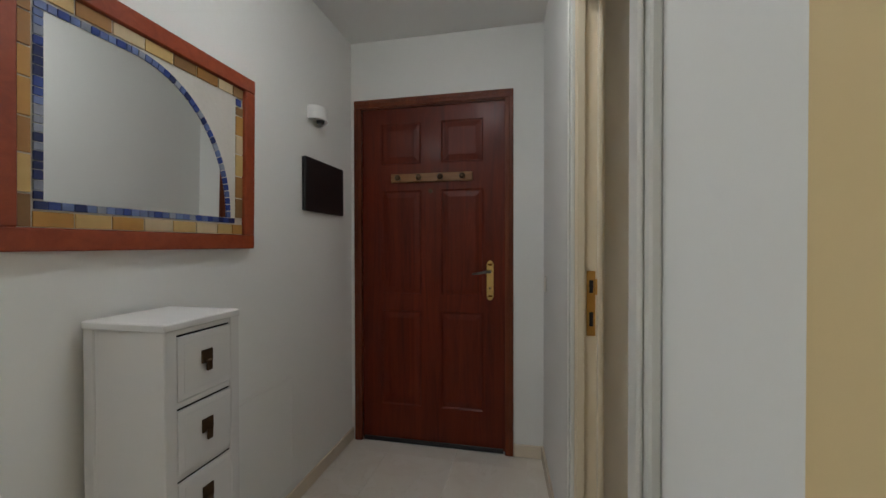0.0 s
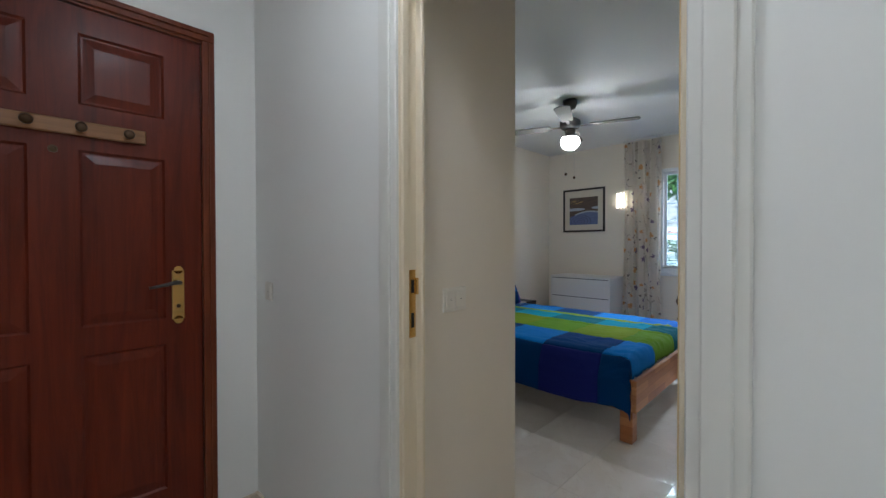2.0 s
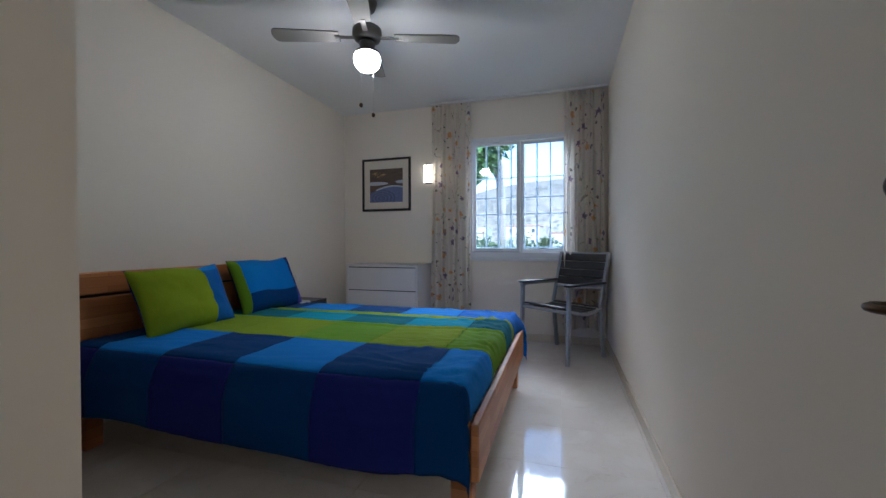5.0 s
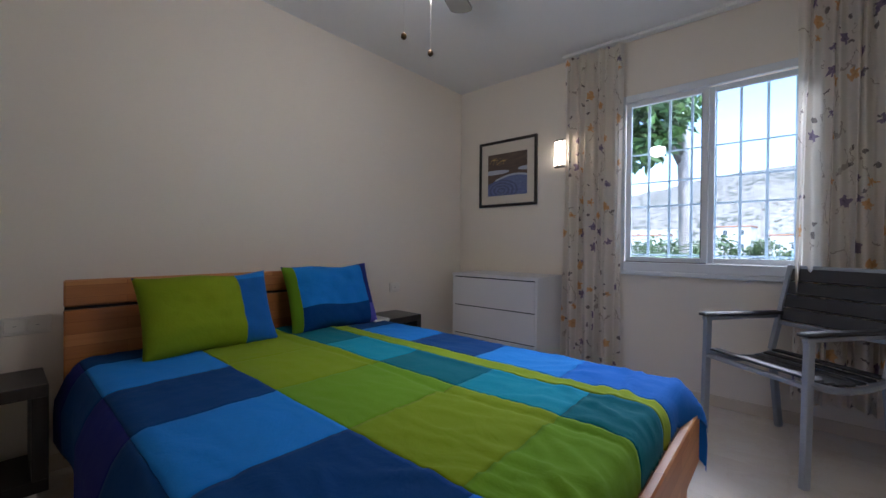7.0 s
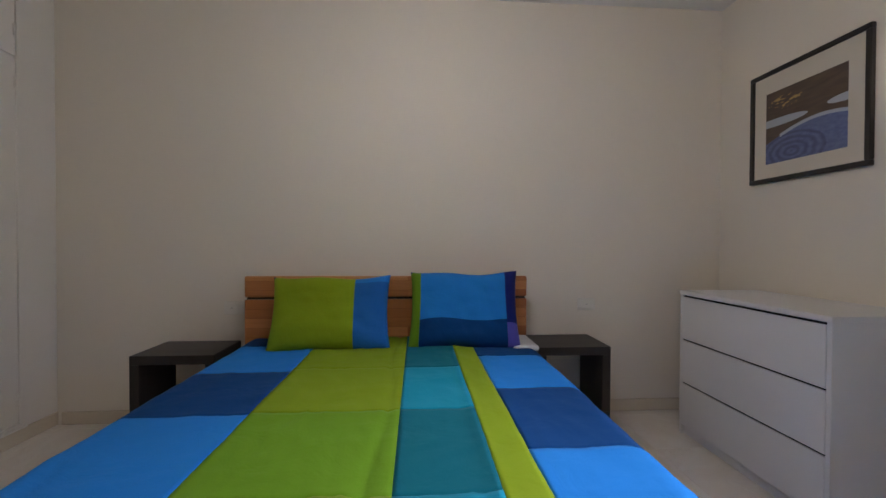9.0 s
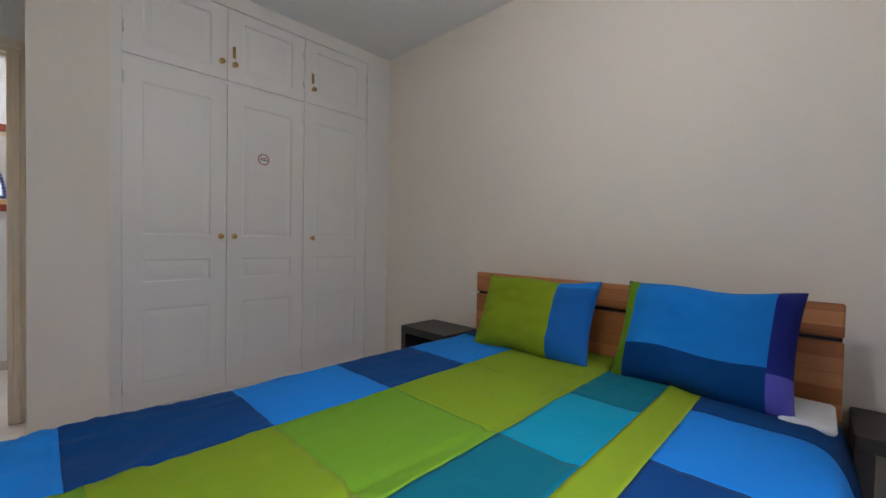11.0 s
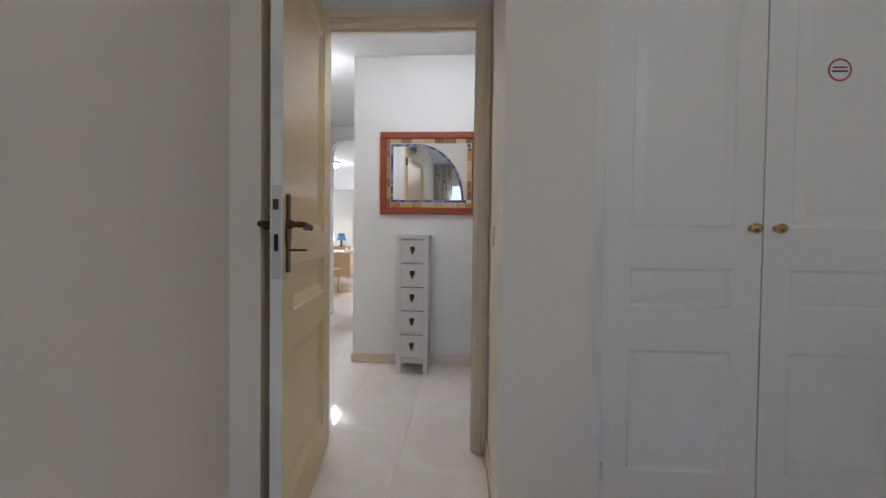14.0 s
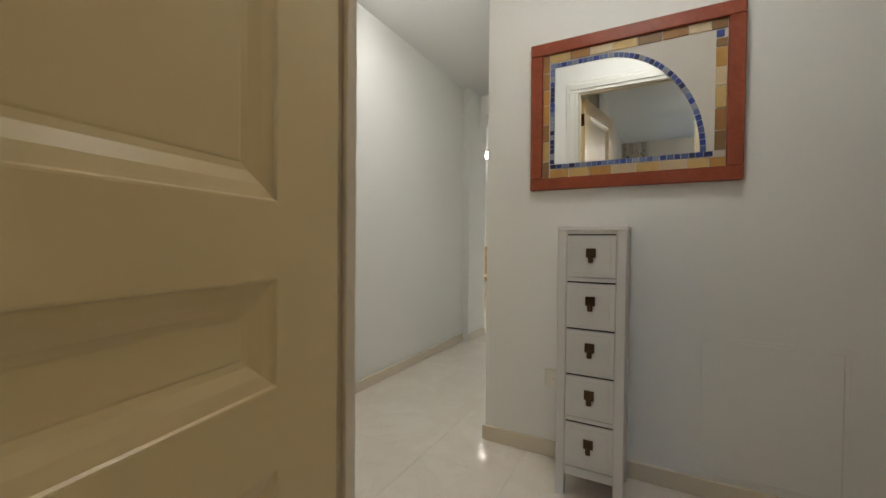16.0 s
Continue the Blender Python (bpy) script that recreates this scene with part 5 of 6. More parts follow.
wall_plate("light_switch", 0.3005, 2.165, 1.005, -93.7, 0.08, 0.08, 1, "white light switch on the hall wall")
wall_plate("light_switch", 0.640, CY0, 1.012, 0, 0.118, 0.085, 2, "white light switch inside the bedroom door")
wall_plate("light_switch", 1.942, 3.445, 0.66, 0, 0.155, 0.078, 2, "white bedside switch and socket plate")
wall_plate("wall_socket", 4.035, 3.445, 0.67, 0, 0.11, 0.075, 1, "white bedside socket plate")
wall_plate("wall_socket", WX, 0.70, 0.355, 90, 0.08, 0.08, 1, "white wall socket low beside the drawer unit")
stop = thing("door_stop", 1.06, 0.67, 0, 0, "small white rubber door stop on the floor", "door stop")
part("body", lathe([(0.02, 0.0), (0.02, 0.02), (0.012, 0.032)], 16), WHITE_PLASTIC, stop)


def disc_lamp(x, y, r, mat, label):
    e = thing("ceiling_lamp", x, y, HCEIL, 0, label, "ceiling lamp", "round ceiling lamps")
    part("base", lathe([(r * 0.98, -0.046), (r, -0.042), (r, 0.0)], 36), WHITE_PLASTIC, e)
    part("diffuser", lathe([(r * 0.96, -0.0455), (r * 0.94, -0.06), (r * 0.84, -0.08), (r * 0.6, -0.098), (r * 0.3, -0.108), (0.004, -0.11)], 36), mat, e, "glowing opal glass diffuser", True)


disc_lamp(-0.90, 0.00, 0.14, DISC_LIGHT, "round opal ceiling lamp, lit, in the corridor")
# entrance hall lamp is an unseen addition that evens out the wall brightness
disc_lamp(-0.14, 1.0, 0.14, DISC_LIGHT, "round opal ceiling lamp, added unseen to brighten the entrance hall")
disc_lamp(-5.1, -1.3, 0.18, ROOM_LIGHT, "round opal ceiling lamp, lit, in the living room")

# ---------- ceiling fan ----------
fan = thing("ceiling_fan", 2.985, 2.135, CEIL - 0.03, 0, "four-bladed ceiling fan with a lit opal globe", "ceiling fan")
part("canopy", lathe([(0.062, 0.03), (0.062, 0.0), (0.045, -0.045), (0.016, -0.055)], 28), NICKEL, fan, "satin nickel canopy", True)
part("rod", lathe([(0.012, -0.05), (0.012, -0.14)], 14), NICKEL, fan)
part("motor", lathe([(0.02, -0.13), (0.06, -0.14), (0.088, -0.16), (0.092, -0.195), (0.078, -0.225), (0.05, -0.235)], 32), NICKEL, fan, "satin nickel motor housing", True)
for k in range(4):
    a = radians(20 + 90 * k)
    rot = Matrix.Rotation(a, 4, "Z")
    bm = bmesh.new()
    n, outline = 10, []
    for i in range(n + 1):
        u = 0.17 + 0.37 * i / n
        outline.append((u, 0.048 + 0.014 * i / n))
    tip = [(0.54 + 0.035 * math.sin(q * math.pi / 8), 0.062 * math.cos(q * math.pi / 8)) for q in range(1, 8)]
    outline = [(u, -w) for u, w in outline] + [(u, -v) for u, v in tip] + [(u, w) for u, w in reversed(outline)]
    extrude_outline(outline, (0, 1), -0.004, 0.004, bm)
    bmesh.ops.rotate(bm, matrix=Matrix.Rotation(radians(6), 3, "X"), verts=bm.verts)
    bmesh.ops.translate(bm, vec=(0, 0, -0.205), verts=bm.verts)
    bmesh.ops.transform(bm, matrix=rot, verts=bm.verts)
    blade = part("blade", bm, BLADE, fan, "pale grey fan blade")
    bm = block((0.075, -0.016, -0.212), (0.20, 0.016, -0.206), 0.002)
    bmesh.ops.transform(bm, matrix=rot, verts=bm.verts)
    part("blade_iron", bm, NICKEL, blade)
part("fitter", lathe([(0.045, -0.235), (0.05, -0.25), (0.04, -0.285), (0.074, -0.30), (0.074, -0.312)], 28), NICKEL, fan, "satin nickel lamp fitter", True)
part("globe", lathe([(0.068, -0.311), (0.079, -0.325), (0.082, -0.347), (0.074, -0.38), (0.053, -0.404), (0.026, -0.416), (0.003, -0.419)], 32), FAN_LIGHT, fan, "glowing opal glass globe", True)
for dx, dy, zb in ((-0.036, 0.002, -0.645), (0.036, -0.002, -0.66)):
    ch = part("pull_chain", tube([(dx, dy, -0.29), (dx * 1.9, dy * 1.9, -0.32), (dx * 2.0, dy * 2.0, -0.42), (dx * 2.0, dy * 2.0, zb)], 0.001, 6), STEEL, fan)
    part("chain_ball", lathe([(0.002, zb + 0.012), (0.011, zb + 0.004), (0.012, zb - 0.008), (0.004, zb - 0.016)], 14, "z", (dx * 2, dy * 2, 0)), OLD_BRASS, ch, "", True)

# ---------- wall lamp, picture ----------
sconce = thing("wall_lamp", EX, 2.304, 1.66, -90, "lit square wall lamp with opal glass and steel bars", "wall lamp")
part("back_plate", block((-0.14, 0.0, 0.0), (0.0, 0.008, 0.215), 0.002), STEEL, sconce)
outline = [(-0.138, -0.008)] + [(-0.07 - 0.068 * math.cos(a * math.pi / 10), -0.02 - 0.05 * math.sin(a * math.pi / 10)) for a in range(11)] + [(-0.002, -0.008)]
bm = extrude_outline(outline, (0, 1), 0.012, 0.205)
sconce_glass = part("glass", bm, SCONCE_LIGHT, sconce, "glowing opal glass")
for z in (0.0, 0.165, 0.205):
    bm = extrude_outline([(u * 1.0, v - 0.004) for u, v in outline], (0, 1), z, z + (0.012 if z != 0.165 else 0.004))
    part("band", bm, NICKEL, sconce)
for u, v in ((-0.138, -0.02), (-0.09, -0.072), (-0.05, -0.072), (-0.002, -0.02)):
    part("upright", block((u - 0.003, v - 0.004, 0.01), (u + 0.003, v + 0.003, 0.207)), NICKEL, sconce)

pic = thing("framed_print", EX, 3.204, 1.378, -90, "black framed lake print with an ivory mount", "picture")
PW, PH, PF = 0.60, 0.601, 0.024
for a, b in (((0, -0.024, 0), (PW, 0, PF)), ((0, -0.024, PH - PF), (PW, 0, PH)), ((0, -0.0235, PF), (PF, 0, PH - PF)), ((PW - PF, -0.0235, PF), (PW, 0, PH - PF))):
    part("frame_bar", block(a, b, 0.003), BLACKWOOD, pic)
part("mount", block((PF, -0.012, PF), (PW - PF, -0.006, PH - PF)), MATBOARD, pic)
bm = bmesh.new()
q = [bm.verts.new(p) for p in ((0.095, -0.0126, 0.10), (PW - 0.095, -0.0126, 0.10), (PW - 0.095, -0.0126, PH - 0.12), (0.095, -0.0126, PH - 0.12))]
f = bm.faces.new(q)
uvl = bm.loops.layers.uv.new("UVMap")
for loop, c in zip(f.loops, ((0, 0), (1, 0), (1, 1), (0, 1))):
    loop[uvl].uv = c
part("print", bm, ART, pic, "dusk over a rippled blue lake")


# ---------- curtains ----------
def curtain(y0, y1, bottom, seed, label):
    bm = bmesh.new()
    uvl = bm.loops.layers.uv.new("UVMap")
    n, m = 150, 44
    width = y1 - y0
    grid = []
    for i in range(n + 1):
        s = i / n
        col = []
        for j in range(m + 1):
            v = j / m
            z = bottom + 0.012 * math.sin(s * 9 + seed) * (1 - v) + v * (CEIL - 0.03 - bottom)
            amp = 0.032 * (1 - 0.25 * v) + 0.012 * noise.noise(Vector((s * 4, v * 2, seed)))
            ph = 2 * math.pi * (s * 7.0 + 0.22 * math.sin(s * 5 + seed) + 0.10 * noise.noise(Vector((s * 3, v * 2.2, seed + 5))))
            spread = 1 + 0.05 * (1 - v)
            y = (y0 + y1) / 2 + (s - 0.5) * width * spread + 0.012 * math.sin(ph * 0.5 + v * 3)
            x = EX - 0.085 + amp * math.sin(ph) * (1 if v < 0.965 else 0.75)
            col.append((bm.verts.new((x, y, z)), (s * width * 2.1 + seed, z)))
        grid.append(col)
    for i in range(n):
        for j in range(m):
            c = (grid[i][j], grid[i + 1][j], grid[i + 1][j + 1], grid[i][j + 1])
            f = bm.faces.new([p[0] for p in c])
            f.smooth = True
            for loop, p in zip(f.loops, c):
                loop[uvl].uv = p[1]
    e = thing("curtain", EX - 0.085, (y0 + y1) / 2, 0, 0, label, "curtain", "curtains at the window")
    bmesh.ops.translate(bm, vec=(-(EX - 0.085), -(y0 + y1) / 2, 0), verts=bm.verts)
    part("cloth", bm, FLORAL, e)
    part("heading_tape", block((-0.05, -width / 2, CEIL - 0.034), (-0.044, width / 2, CEIL - 0.014)), SHEET, e)
    return e


curtain(1.90, 2.33, 0.14, 1.3, "white curtain printed with orange and purple flowers, drawn open")
curtain(0.59, 0.968, 0.17, 4.1, "white floral curtain drawn open behind the chair")
rail = thing("curtain_rail", EX - 0.085, 0.56, CEIL - 0.02, 0, "white ceiling curtain rail above the window", "curtain rail")
part("track", block((-0.012, 0, 0.0), (0.012, 1.78, 0.02), 0.003), WHITE_PLASTIC, rail)


# ---------- armchair ----------
def armchair(x, y, rz):
    e = thing("armchair", x, y, 0, rz, "grey aluminium armchair with charcoal slats near the window", "armchair")
    w, d = 0.55, 0.53

    def rod(name, a, b, s, mat=CHAIR_ALU, par=e):
        a, b = Vector(a), Vector(b)
        ax = (b - a).normalized()
        side = Vector((1, 0, 0)) if abs(ax.x) < 0.8 else Vector((0, 1, 0))
        up_ = ax.cross(side).normalized()
        side = up_.cross(ax)
        bm = bmesh.new()
        rings = []
        for p in (a, b):
            rings.append([bm.verts.new(p + side * su * s[0] / 2 + up_ * sv * s[1] / 2) for su, sv in ((-1, -1), (1, -1), (1, 1), (-1, 1))])
        for k in range(4):
            bm.faces.new((rings[0][k], rings[0][(k + 1) % 4], rings[1][(k + 1) % 4], rings[1][k]))
        bm.faces.new(rings[0])
        bm.faces.new(rings[1])
        bmesh.ops.bevel(bm, geom=bm.edges[:], offset=0.003, segments=1, affect="EDGES")
        return part(name, bm, mat, par)

    for sx in (-1, 1):
        xx = sx * (w / 2 - 0.018)
        rod("front_leg", (xx, -d / 2 + 0.02, 0), (xx, -d / 2 + 0.035, 0.64), (0.026, 0.036))
        rod("back_leg", (xx, d / 2 - 0.02, 0), (xx, d / 2 - 0.075, 0.44), (0.026, 0.036))
        rod("back_post", (xx, d / 2 - 0.077, 0.442), (xx, d / 2 + 0.055, 0.92), (0.026, 0.032))
        rod("arm_support", (xx, -d / 2 + 0.01, 0.63), (xx, d / 2 - 0.05, 0.635), (0.026, 0.02))
        arm = part("armrest", block((xx - 0.026, -d / 2 - 0.005, 0.645), (xx + 0.026, d / 2 - 0.012, 0.663), 0.006), CHAIR_SLAT, e, "charcoal armrest")
        pts = []
        for k in range(9):
            u = k / 8
            pts.append((xx, -d / 2 + 0.03 + u * (d - 0.10), 0.445 - 0.035 * math.sin(u * math.pi) - 0.02 * u))
        rod_bm = tube(pts, 0.016, 8)
        part("seat_rail", rod_bm, CHAIR_ALU, e)
    rod("front_stretcher", (-w / 2 + 0.03, -d / 2 + 0.03, 0.43), (w / 2 - 0.03, -d / 2 + 0.03, 0.43), (0.03, 0.02))
    rod("back_stretcher", (-w / 2 + 0.03, d / 2 - 0.075, 0.41), (w / 2 - 0.03, d / 2 - 0.075, 0.41), (0.03, 0.02))
    for k in range(8):
        u = k / 7
        yy = -d / 2 + 0.035 + u * (d - 0.13)
        zz = 0.458 - 0.035 * math.sin(u * math.pi) - 0.02 * u
        part("seat_slat", block((-w / 2 + 0.034, yy, zz), (w / 2 - 0.034, yy + 0.046, zz + 0.012), 0.003), CHAIR_SLAT, e, "charcoal slat")
    for k in range(4):
        z0 = 0.615 + k * 0.074
        t0 = d / 2 - 0.077 + (z0 - 0.442) / 0.478 * 0.132
        bm = block((-w / 2 + 0.032, -0.008, 0), (w / 2 - 0.032, 0.008, 0.069), 0.003)
        bmesh.ops.rotate(bm, matrix=Matrix.Rotation(radians(-15.5), 3, "X"), verts=bm.verts)
        bmesh.ops.translate(bm, vec=(0, t0, z0), verts=bm.verts)
        part("back_slat", bm, CHAIR_SLAT, e, "charcoal slat")
    for z0 in (0.598, 0.912):
        t0 = d / 2 - 0.077 + (z0 - 0.442) / 0.478 * 0.132
        rod("back_rail", (-w / 2 + 0.03, t0, z0), (w / 2 - 0.03, t0, z0), (0.02, 0.02))
    return e


armchair(4.463, 0.978, 231)

# ---------- living room, seen down the corridor ----------
table = thing("dining_table", -5.7, -1.25, 0, 8, "pale pine dining table with a white cloth", "dining table")
part("tabletop", block((-0.7, -0.45, 0.715), (0.7, 0.45, 0.745), 0.006), PINE, table)
for x in (-0.62, 0.55):
    for y in (-0.38, 0.31):
        part("leg", block((x, y, 0), (x + 0.07, y + 0.07, 0.715), 0.004), PINE, table)
tagged(mesh_object("tablecloth", block((-6.42, -1.68, 0.747), (-4.98, -0.80, 0.753), 0.002), SHEET), "white tablecloth on the dining table", "tablecloth")
basket = thing("serving_tray", -5.5, -0.98, 0.754, 8, "pale wooden serving tray on the dining table", "tray")
part("base", block((-0.2, -0.13, 0), (0.2, 0.13, 0.015), 0.003), PINE, basket)
for y in (-0.13, 0.115):
    part("side", block((-0.2, y, 0.015), (0.2, y + 0.015, 0.075), 0.003), PINE, basket)


def pine_chair(x, y, rz):
    e = thing("dining_chair", x, y, 0, rz, "pale pine dining chair at the table", "chair", "chairs round the dining table")
    part("seat", block((-0.21, -0.21, 0.43), (0.21, 0.21, 0.455), 0.008), PINE, e)
    for sx in (-0.19, 0.155):
        part("leg", block((sx, -0.2, 0), (sx + 0.035, -0.165, 0.43), 0.004), PINE, e)
        part("leg", block((sx, 0.17, 0), (sx + 0.035, 0.205, 0.92), 0.004), PINE, e)
    for z in (0.6, 0.74, 0.86):
        part("back_slat", block((-0.155, 0.178, z), (0.155, 0.196, z + 0.05), 0.003), PINE, e)


pine_chair(-4.75, -1.25, -90)
pine_chair(-5.9, -0.5, 5)
pine_chair(-5.5, -1.98, 180)
side_table = thing("sideboard", -8.7, -2.4, -0.0005, 0, "low pine sideboard against the living room wall", "sideboard")
part("body", block((-0.25, -0.5, 0.0), (0.25, 0.5, 0.78), 0.005), PINE, side_table)
part("top", block((-0.27, -0.52, 0.78), (0.27, 0.52, 0.80), 0.004), PINE, side_table)
BLUE_SHADE = cloth("blue_shade_cloth", (0.16, 0.33, 0.62), 0.1)
for y, mat, words, tone in ((-2.52, LAMPSHADE, "small table lamp with a lit cream shade on the sideboard", "glowing cream shade"), (-2.2, BLUE_SHADE, "small table lamp with a blue shade on the sideboard", "pale blue cloth shade")):
    lamp = thing("table_lamp", -8.6, y, 0.80, 0, words, "table lamp")
    part("base", lathe([(0.06, 0.0), (0.06, 0.02), (0.02, 0.04), (0.035, 0.12), (0.012, 0.2)], 20), OLD_BRASS, lamp, "", True)
    part("shade", lathe([(0.13, 0.16), (0.128, 0.165), (0.08, 0.36), (0.078, 0.355)], 24), mat, lamp, tone, True)

# ---------- outdoors ----------
ground = structure("ground", [((-900, -900, -0.5), (900, 900, -0.1))], PAVING, "pale dusty ground outside", "ground")
bm = bmesh.new()
cols = []
for i in range(90):
    y = -260 + i * 6.0
    row = []
    for j in range(16):
        u = j / 15
        x = 200 + 150 * u
        prof = 47 * math.sin(u * math.pi / 2) * (1.05 - 0.0022 * (y - 40)) + 7 * noise.noise(Vector((y * 0.012, u * 2, 3.0))) * u + 2.2 * noise.noise(Vector((y * 0.06, u * 7, 1.0))) * u
        row.append(bm.verts.new((x, y, -0.2 + max(0, prof))))
    cols.append(row)
for a, b in zip(cols, cols[1:]):
    for j in range(15):
        f = bm.faces.new((a[j], b[j], b[j + 1], a[j + 1]))
        f.smooth = True
tagged(mesh_object("hillside", bm, HILL), "dry scrubby hillside in haze", "hill", "", "structure")


def villa(x, y, w, d, h, rz):
    e = thing("villa", x, y, -0.1, rz, "white rendered villa below the hill", "house", "white villas")
    part("wall", block((-d / 2, -w / 2, 0), (d / 2, w / 2, h)), RENDERED, e)
    part("roof", block((-d / 2 - 0.2, -w / 2 - 0.2, h), (d / 2 + 0.2, w / 2 + 0.2, h + 0.25)), TERRACOTTA if int(w) % 2 else RENDERED, e)
    n = max(2, int(w / 2.4))
    for k in range(n):
        for z in [1.0] + ([4.0] if h > 5 else []):
            yy = -w / 2 + (k + 0.5) * w / n
            win_ = part("window", block((-d / 2 - 0.05, yy - 0.5, z), (-d / 2 - 0.01, yy + 0.5, z + 1.2)), RENDERED, e)
            part("pane", block((-d / 2 - 0.07, yy - 0.42, z + 0.08), (-d / 2 - 0.052, yy + 0.42, z + 1.12)), HOUSE_GLASS, win_)


for v in ((96, 24, 9, 7, 3.6, 8), (118, -3, 13, 8, 4.0, -4), (105, 44, 12, 8, 6.2, 5), (112, 11, 9, 7, 5.8, -6), (130, 31, 14, 8, 6.0, 0), (124, -22, 12, 8, 3.6, 3)):
    villa(*v)


def leaf_quad(verts, faces, c, r, size):
    a, b = r.uniform(0, 6.28), r.uniform(-0.9, 0.9)
    d = Vector((math.cos(a) * math.cos(b), math.sin(a) * math.cos(b), math.sin(b) - 0.5)).normalized()
    s = d.cross(Vector((r.uniform(-1, 1), r.uniform(-1, 1), 1))).normalized() * size * 0.3
    n = s.cross(d).normalized() * size * 0.12
    k = len(verts)
    verts += [c, c + d * size * 0.5 + s + n, c + d * size, c + d * size * 0.5 - s + n]
    faces.append((k, k + 1, k + 2, k + 3))


def foliage(name, parent, mat, clumps, per, size, seed):
    r = random.Random(seed)
    verts, faces = [], []
    for cx, cy, cz, rad in clumps:
        for _ in range(per):
            v = Vector((r.gauss(0, 1), r.gauss(0, 1), r.gauss(0, 1))).normalized() * rad * r.uniform(0.35, 1.0)
            leaf_quad(verts, faces, Vector((cx, cy, cz)) + v, r, size * r.uniform(0.7, 1.3))
    me = bpy.data.meshes.new(name)
    me.from_pydata([tuple(v) for v in verts], [], faces)
    me.materials.append(mat)
    ob = new(name, me)
    if parent:
        ob.parent = parent
    return ob


tree = thing("garden_tree", 8.3, 2.05, -0.1, 0, "broad-leaved garden tree outside the window", "tree")
part("trunk", tube([(0, 0, 0), (0.02, 0.03, 1.0), (-0.02, 0.05, 2.0), (0.03, 0.1, 2.9), (0.0, 0.2, 3.6)], [0.10, 0.088, 0.082, 0.075, 0.05], 12), PALE_BARK, tree, "", True)
for k, (ex, ey, ez) in enumerate(((-0.9, 0.5, 2.9), (-1.2, 0.1, 3.3), (0.4, 1.1, 3.4), (0.5, 0.6, 3.9), (-1.3, 1.0, 2.6))):
    part("limb", tube([(0, 0.1, 2.3 + 0.1 * k), (ex * 0.5, ey * 0.5, ez * 0.95), (ex, ey, ez)], [0.045, 0.028, 0.010], 8), BARK, tree, "", True)
foliage("crown", tree, LEAF, [(-0.9, 0.2, 2.75, 0.40), (-1.0, 0.75, 2.7, 0.42), (-1.2, 1.2, 2.5, 0.38), (-0.5, 0.1, 3.05, 0.45), (-1.1, 0.3, 3.2, 0.45), (0.4, 1.1, 3.3, 0.5), (-0.5, 0.8, 3.2, 0.5), (-1.2, 1.1, 2.15, 0.3), (-1.0, 0.5, 2.4, 0.3), (-1.1, 0.85, 2.3, 0.32), (-0.8, 0.3, 2.5, 0.28), (-1.15, 1.0, 1.75, 0.16), (-0.3, 1.5, 2.9, 0.4), (-1.0, 1.6, 3.0, 0.4)], 210, 0.165, 3)
hedge = thing("hedge", 9.0, 0.5, -0.1, 0, "low uneven green hedge outside", "hedge")
rr = random.Random(8)
foliage("leaves", hedge, HEDGE, [(rr.uniform(-0.3, 0.3), -5 + k * 0.42, 0.45 + rr.uniform(-0.1, 0.22), 0.42) for k in range(28)], 60, 0.13, 9)
for k in range(6):
    part("stem", tube([(0, -4.5 + k * 1.8, 0), (0.05, -4.45 + k * 1.8, 0.5)], [0.025, 0.012], 6), BARK, hedge)
agave = thing("agave", 8.2, 0.95, -0.1, 0, "blue-green agave outside the window", "agave")
PALM_LEAF = varied("palm_leaf", ((0.10, 0.17, 0.06), (0.14, 0.20, 0.08), (0.08, 0.14, 0.06)), 0.5)
AGAVE = surface("agave_leaf", (0.10, 0.17, 0.16), 0.5, var=0.2)
for k in range(16):
    a, lean = k * 2.4, 0.25 + 0.05 * k
    pts = [(0.05 * math.cos(a), 0.05 * math.sin(a), 0.35)] + [(math.cos(a) * lean * u * 0.6, math.sin(a) * lean * u * 0.6, 0.35 + 0.75 * u * (1.1 - 0.4 * lean * u)) for u in (0.35, 0.7, 1.0)]
    part("leaf", tube(pts, [0.04, 0.045, 0.03, 0.003], 6, None, 0.35), AGAVE, agave)
part("stump", lathe([(0.12, 0.0), (0.14, 0.3), (0.08, 0.45)], 12), BARK, agave)

rr = random.Random(21)
for k in range(11):
    sx, sy, sh = 26 + rr.uniform(0, 26), -0.5 + 1.35 * k + rr.uniform(-0.5, 0.5), rr.uniform(1.0, 2.3)
    shrub = thing("garden_shrub", sx, sy, -0.1, 0, "dusty green shrub among the villas", "shrub", "shrubs among the villas")
    foliage("leaves", shrub, HEDGE, [(rr.uniform(-0.5, 0.5), rr.uniform(-0.8, 0.8), sh * rr.uniform(0.3, 0.85), sh * 0.36) for _ in range(6)], 45, 0.34, 30 + k)
    part("stem", tube([(0, 0, 0), (0.03, 0.05, sh * 0.6)], [0.05, 0.02], 6), BARK, shrub)
palm = thing("garden_palm", 7.7, 2.35, -0.1, 0, "small palm with arching fronds outside the window", "palm")
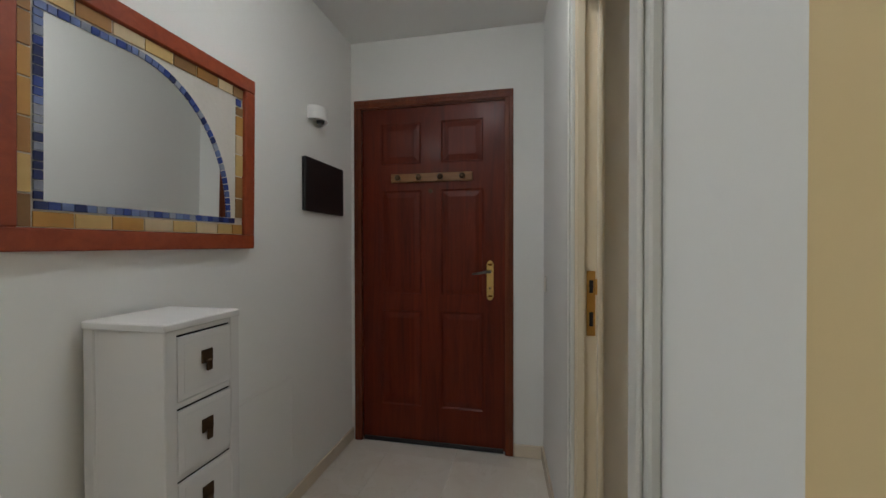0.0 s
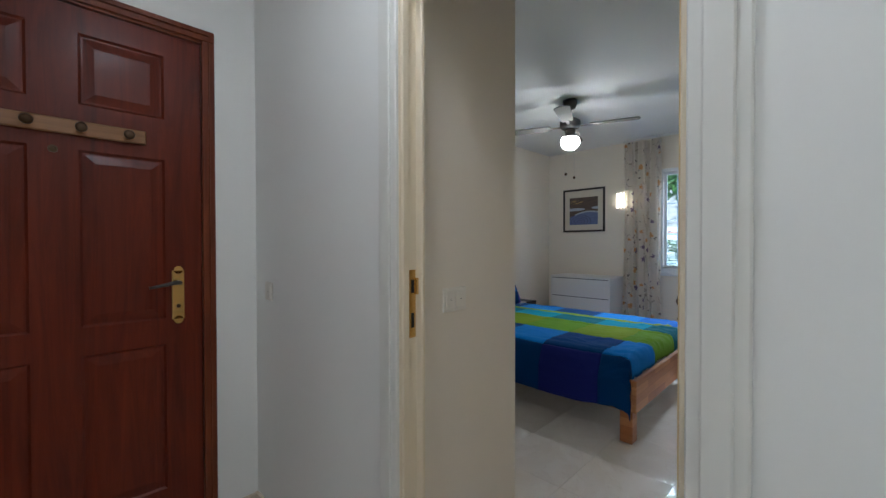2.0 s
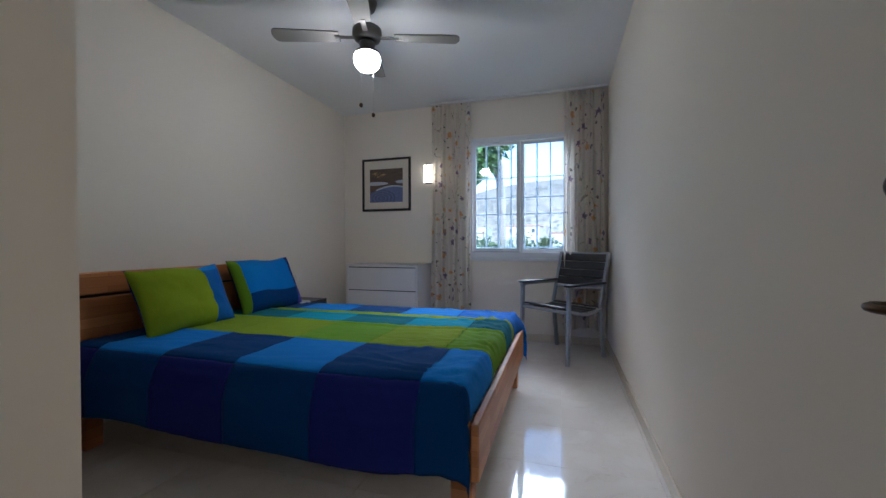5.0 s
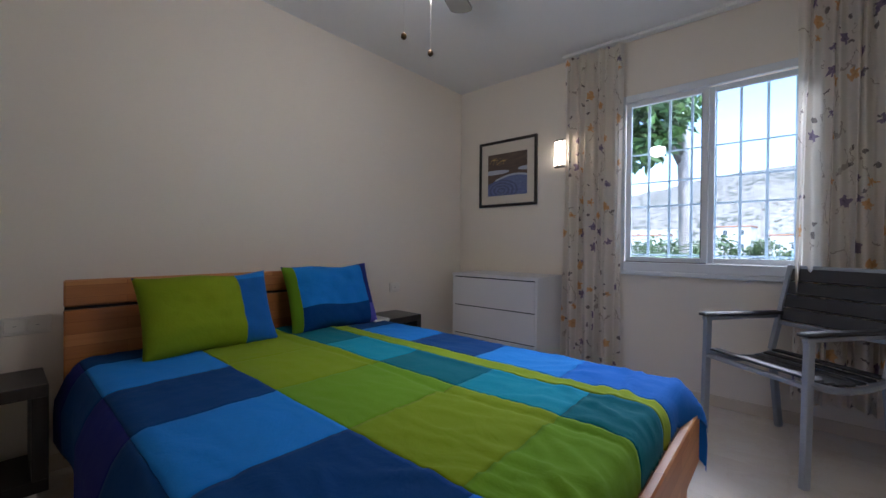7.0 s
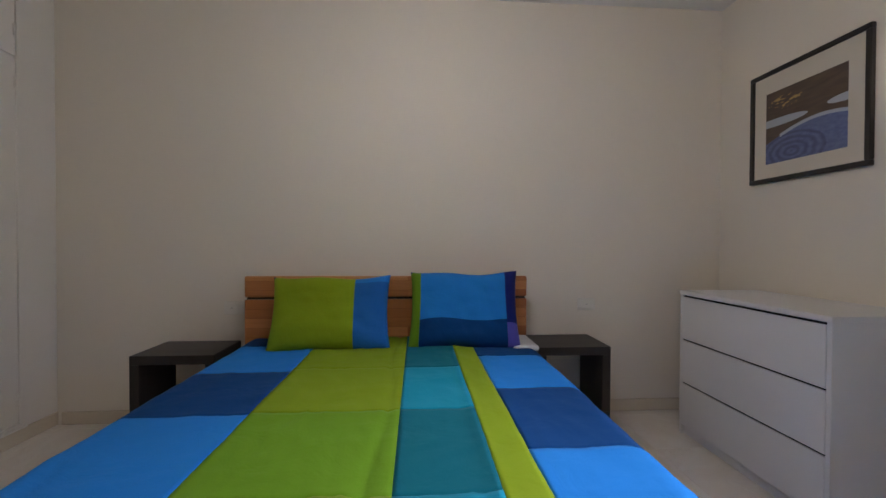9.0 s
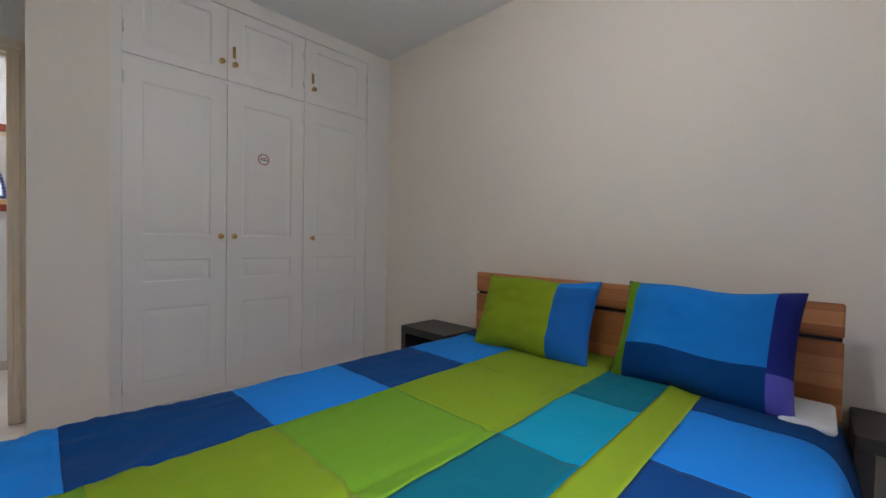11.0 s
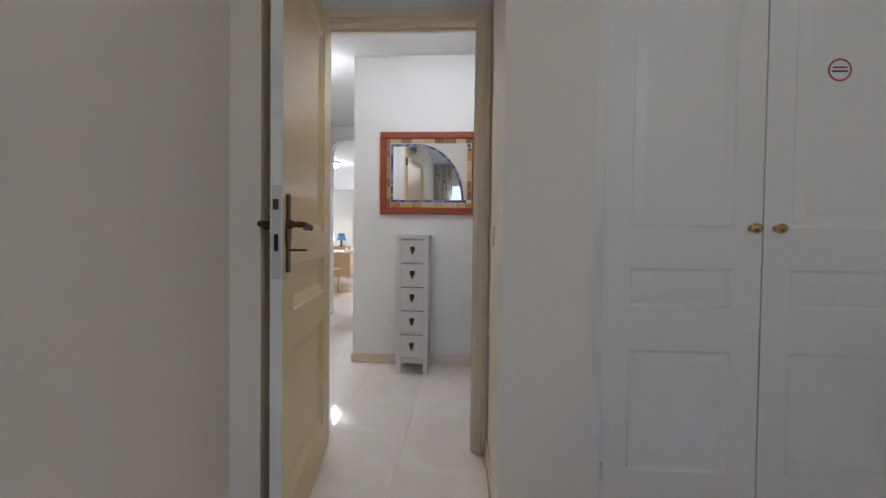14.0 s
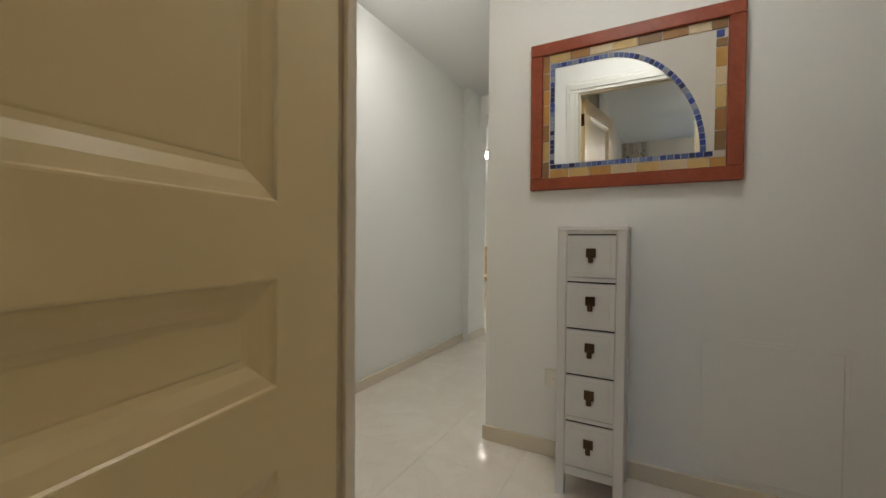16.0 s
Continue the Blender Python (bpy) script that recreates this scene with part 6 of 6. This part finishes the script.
part("trunk", lathe([(0.10, 0.0), (0.11, 0.35), (0.07, 0.62)], 12), BARK, palm, "", True)
for k in range(11):
    a, rise = k * 2.399, 0.75 + 0.25 * ((k * 7) % 5) / 4
    verts, faces = [], []
    spine = [Vector((math.cos(a) * 0.75 * u, math.sin(a) * 0.75 * u, 0.55 + rise * (1.5 * u - 0.85 * u * u))) for u in [q / 14 for q in range(15)]]
    across = Vector((-math.sin(a), math.cos(a), 0))
    for q in range(2, 14):
        for s in (-1, 1):
            d = (spine[q + 1] - spine[q]).normalized() if q < 14 else across
            tip = spine[q] + across * s * 0.26 * math.sin(math.pi * (q + 1) / 16) + d * 0.13 - Vector((0, 0, 0.06))
            i = len(verts)
            verts += [spine[q] - d * 0.012, spine[q] + d * 0.012, tip]
            faces.append((i, i + 1, i + 2))
    for q in range(14):
        i = len(verts)
        verts += [spine[q] - across * 0.008, spine[q] + across * 0.008, spine[q + 1] + across * 0.006, spine[q + 1] - across * 0.006]
        faces.append((i, i + 1, i + 2, i + 3))
    me = bpy.data.meshes.new("frond")
    me.from_pydata([tuple(v) for v in verts], [], faces)
    me.materials.append(PALM_LEAF)
    new("frond", me).parent = palm

# ---------- floor tiles ----------
TS = 0.4
tile_me = bpy.data.meshes.new("floor_tile")
bm = block((0.0004, 0.0004, -0.006), (TS - 0.0004, TS - 0.0004, 0.0), 0.0004)
bmesh.ops.recalc_face_normals(bm, faces=bm.faces)
bm.to_mesh(tile_me)
bm.free()
tile_me.materials.append(MARBLE)
ROOMS = ((HX1 - 0.1, SY - 0.1, EX, 3.44), (WX, -0.57, HX1, FY), (-2.95, -0.57, WX, 0.37))
x = -3.0
while x < EX:
    y = -0.62
    while y < 3.44:
        if any(x < r[2] and x + TS > r[0] and y < r[3] and y + TS > r[1] for r in ROOMS):
            t_ob = new("floor_tile", tile_me)
            t_ob.location = (x, y, 0)
            t_ob.parent = floor
        y += TS
    x += TS
living = structure("floor_living", [((-9.2, -3.6, -0.006), (-3.0, 1.6, -0.0005))], MARBLE, "polished cream marble living room floor", "floor")
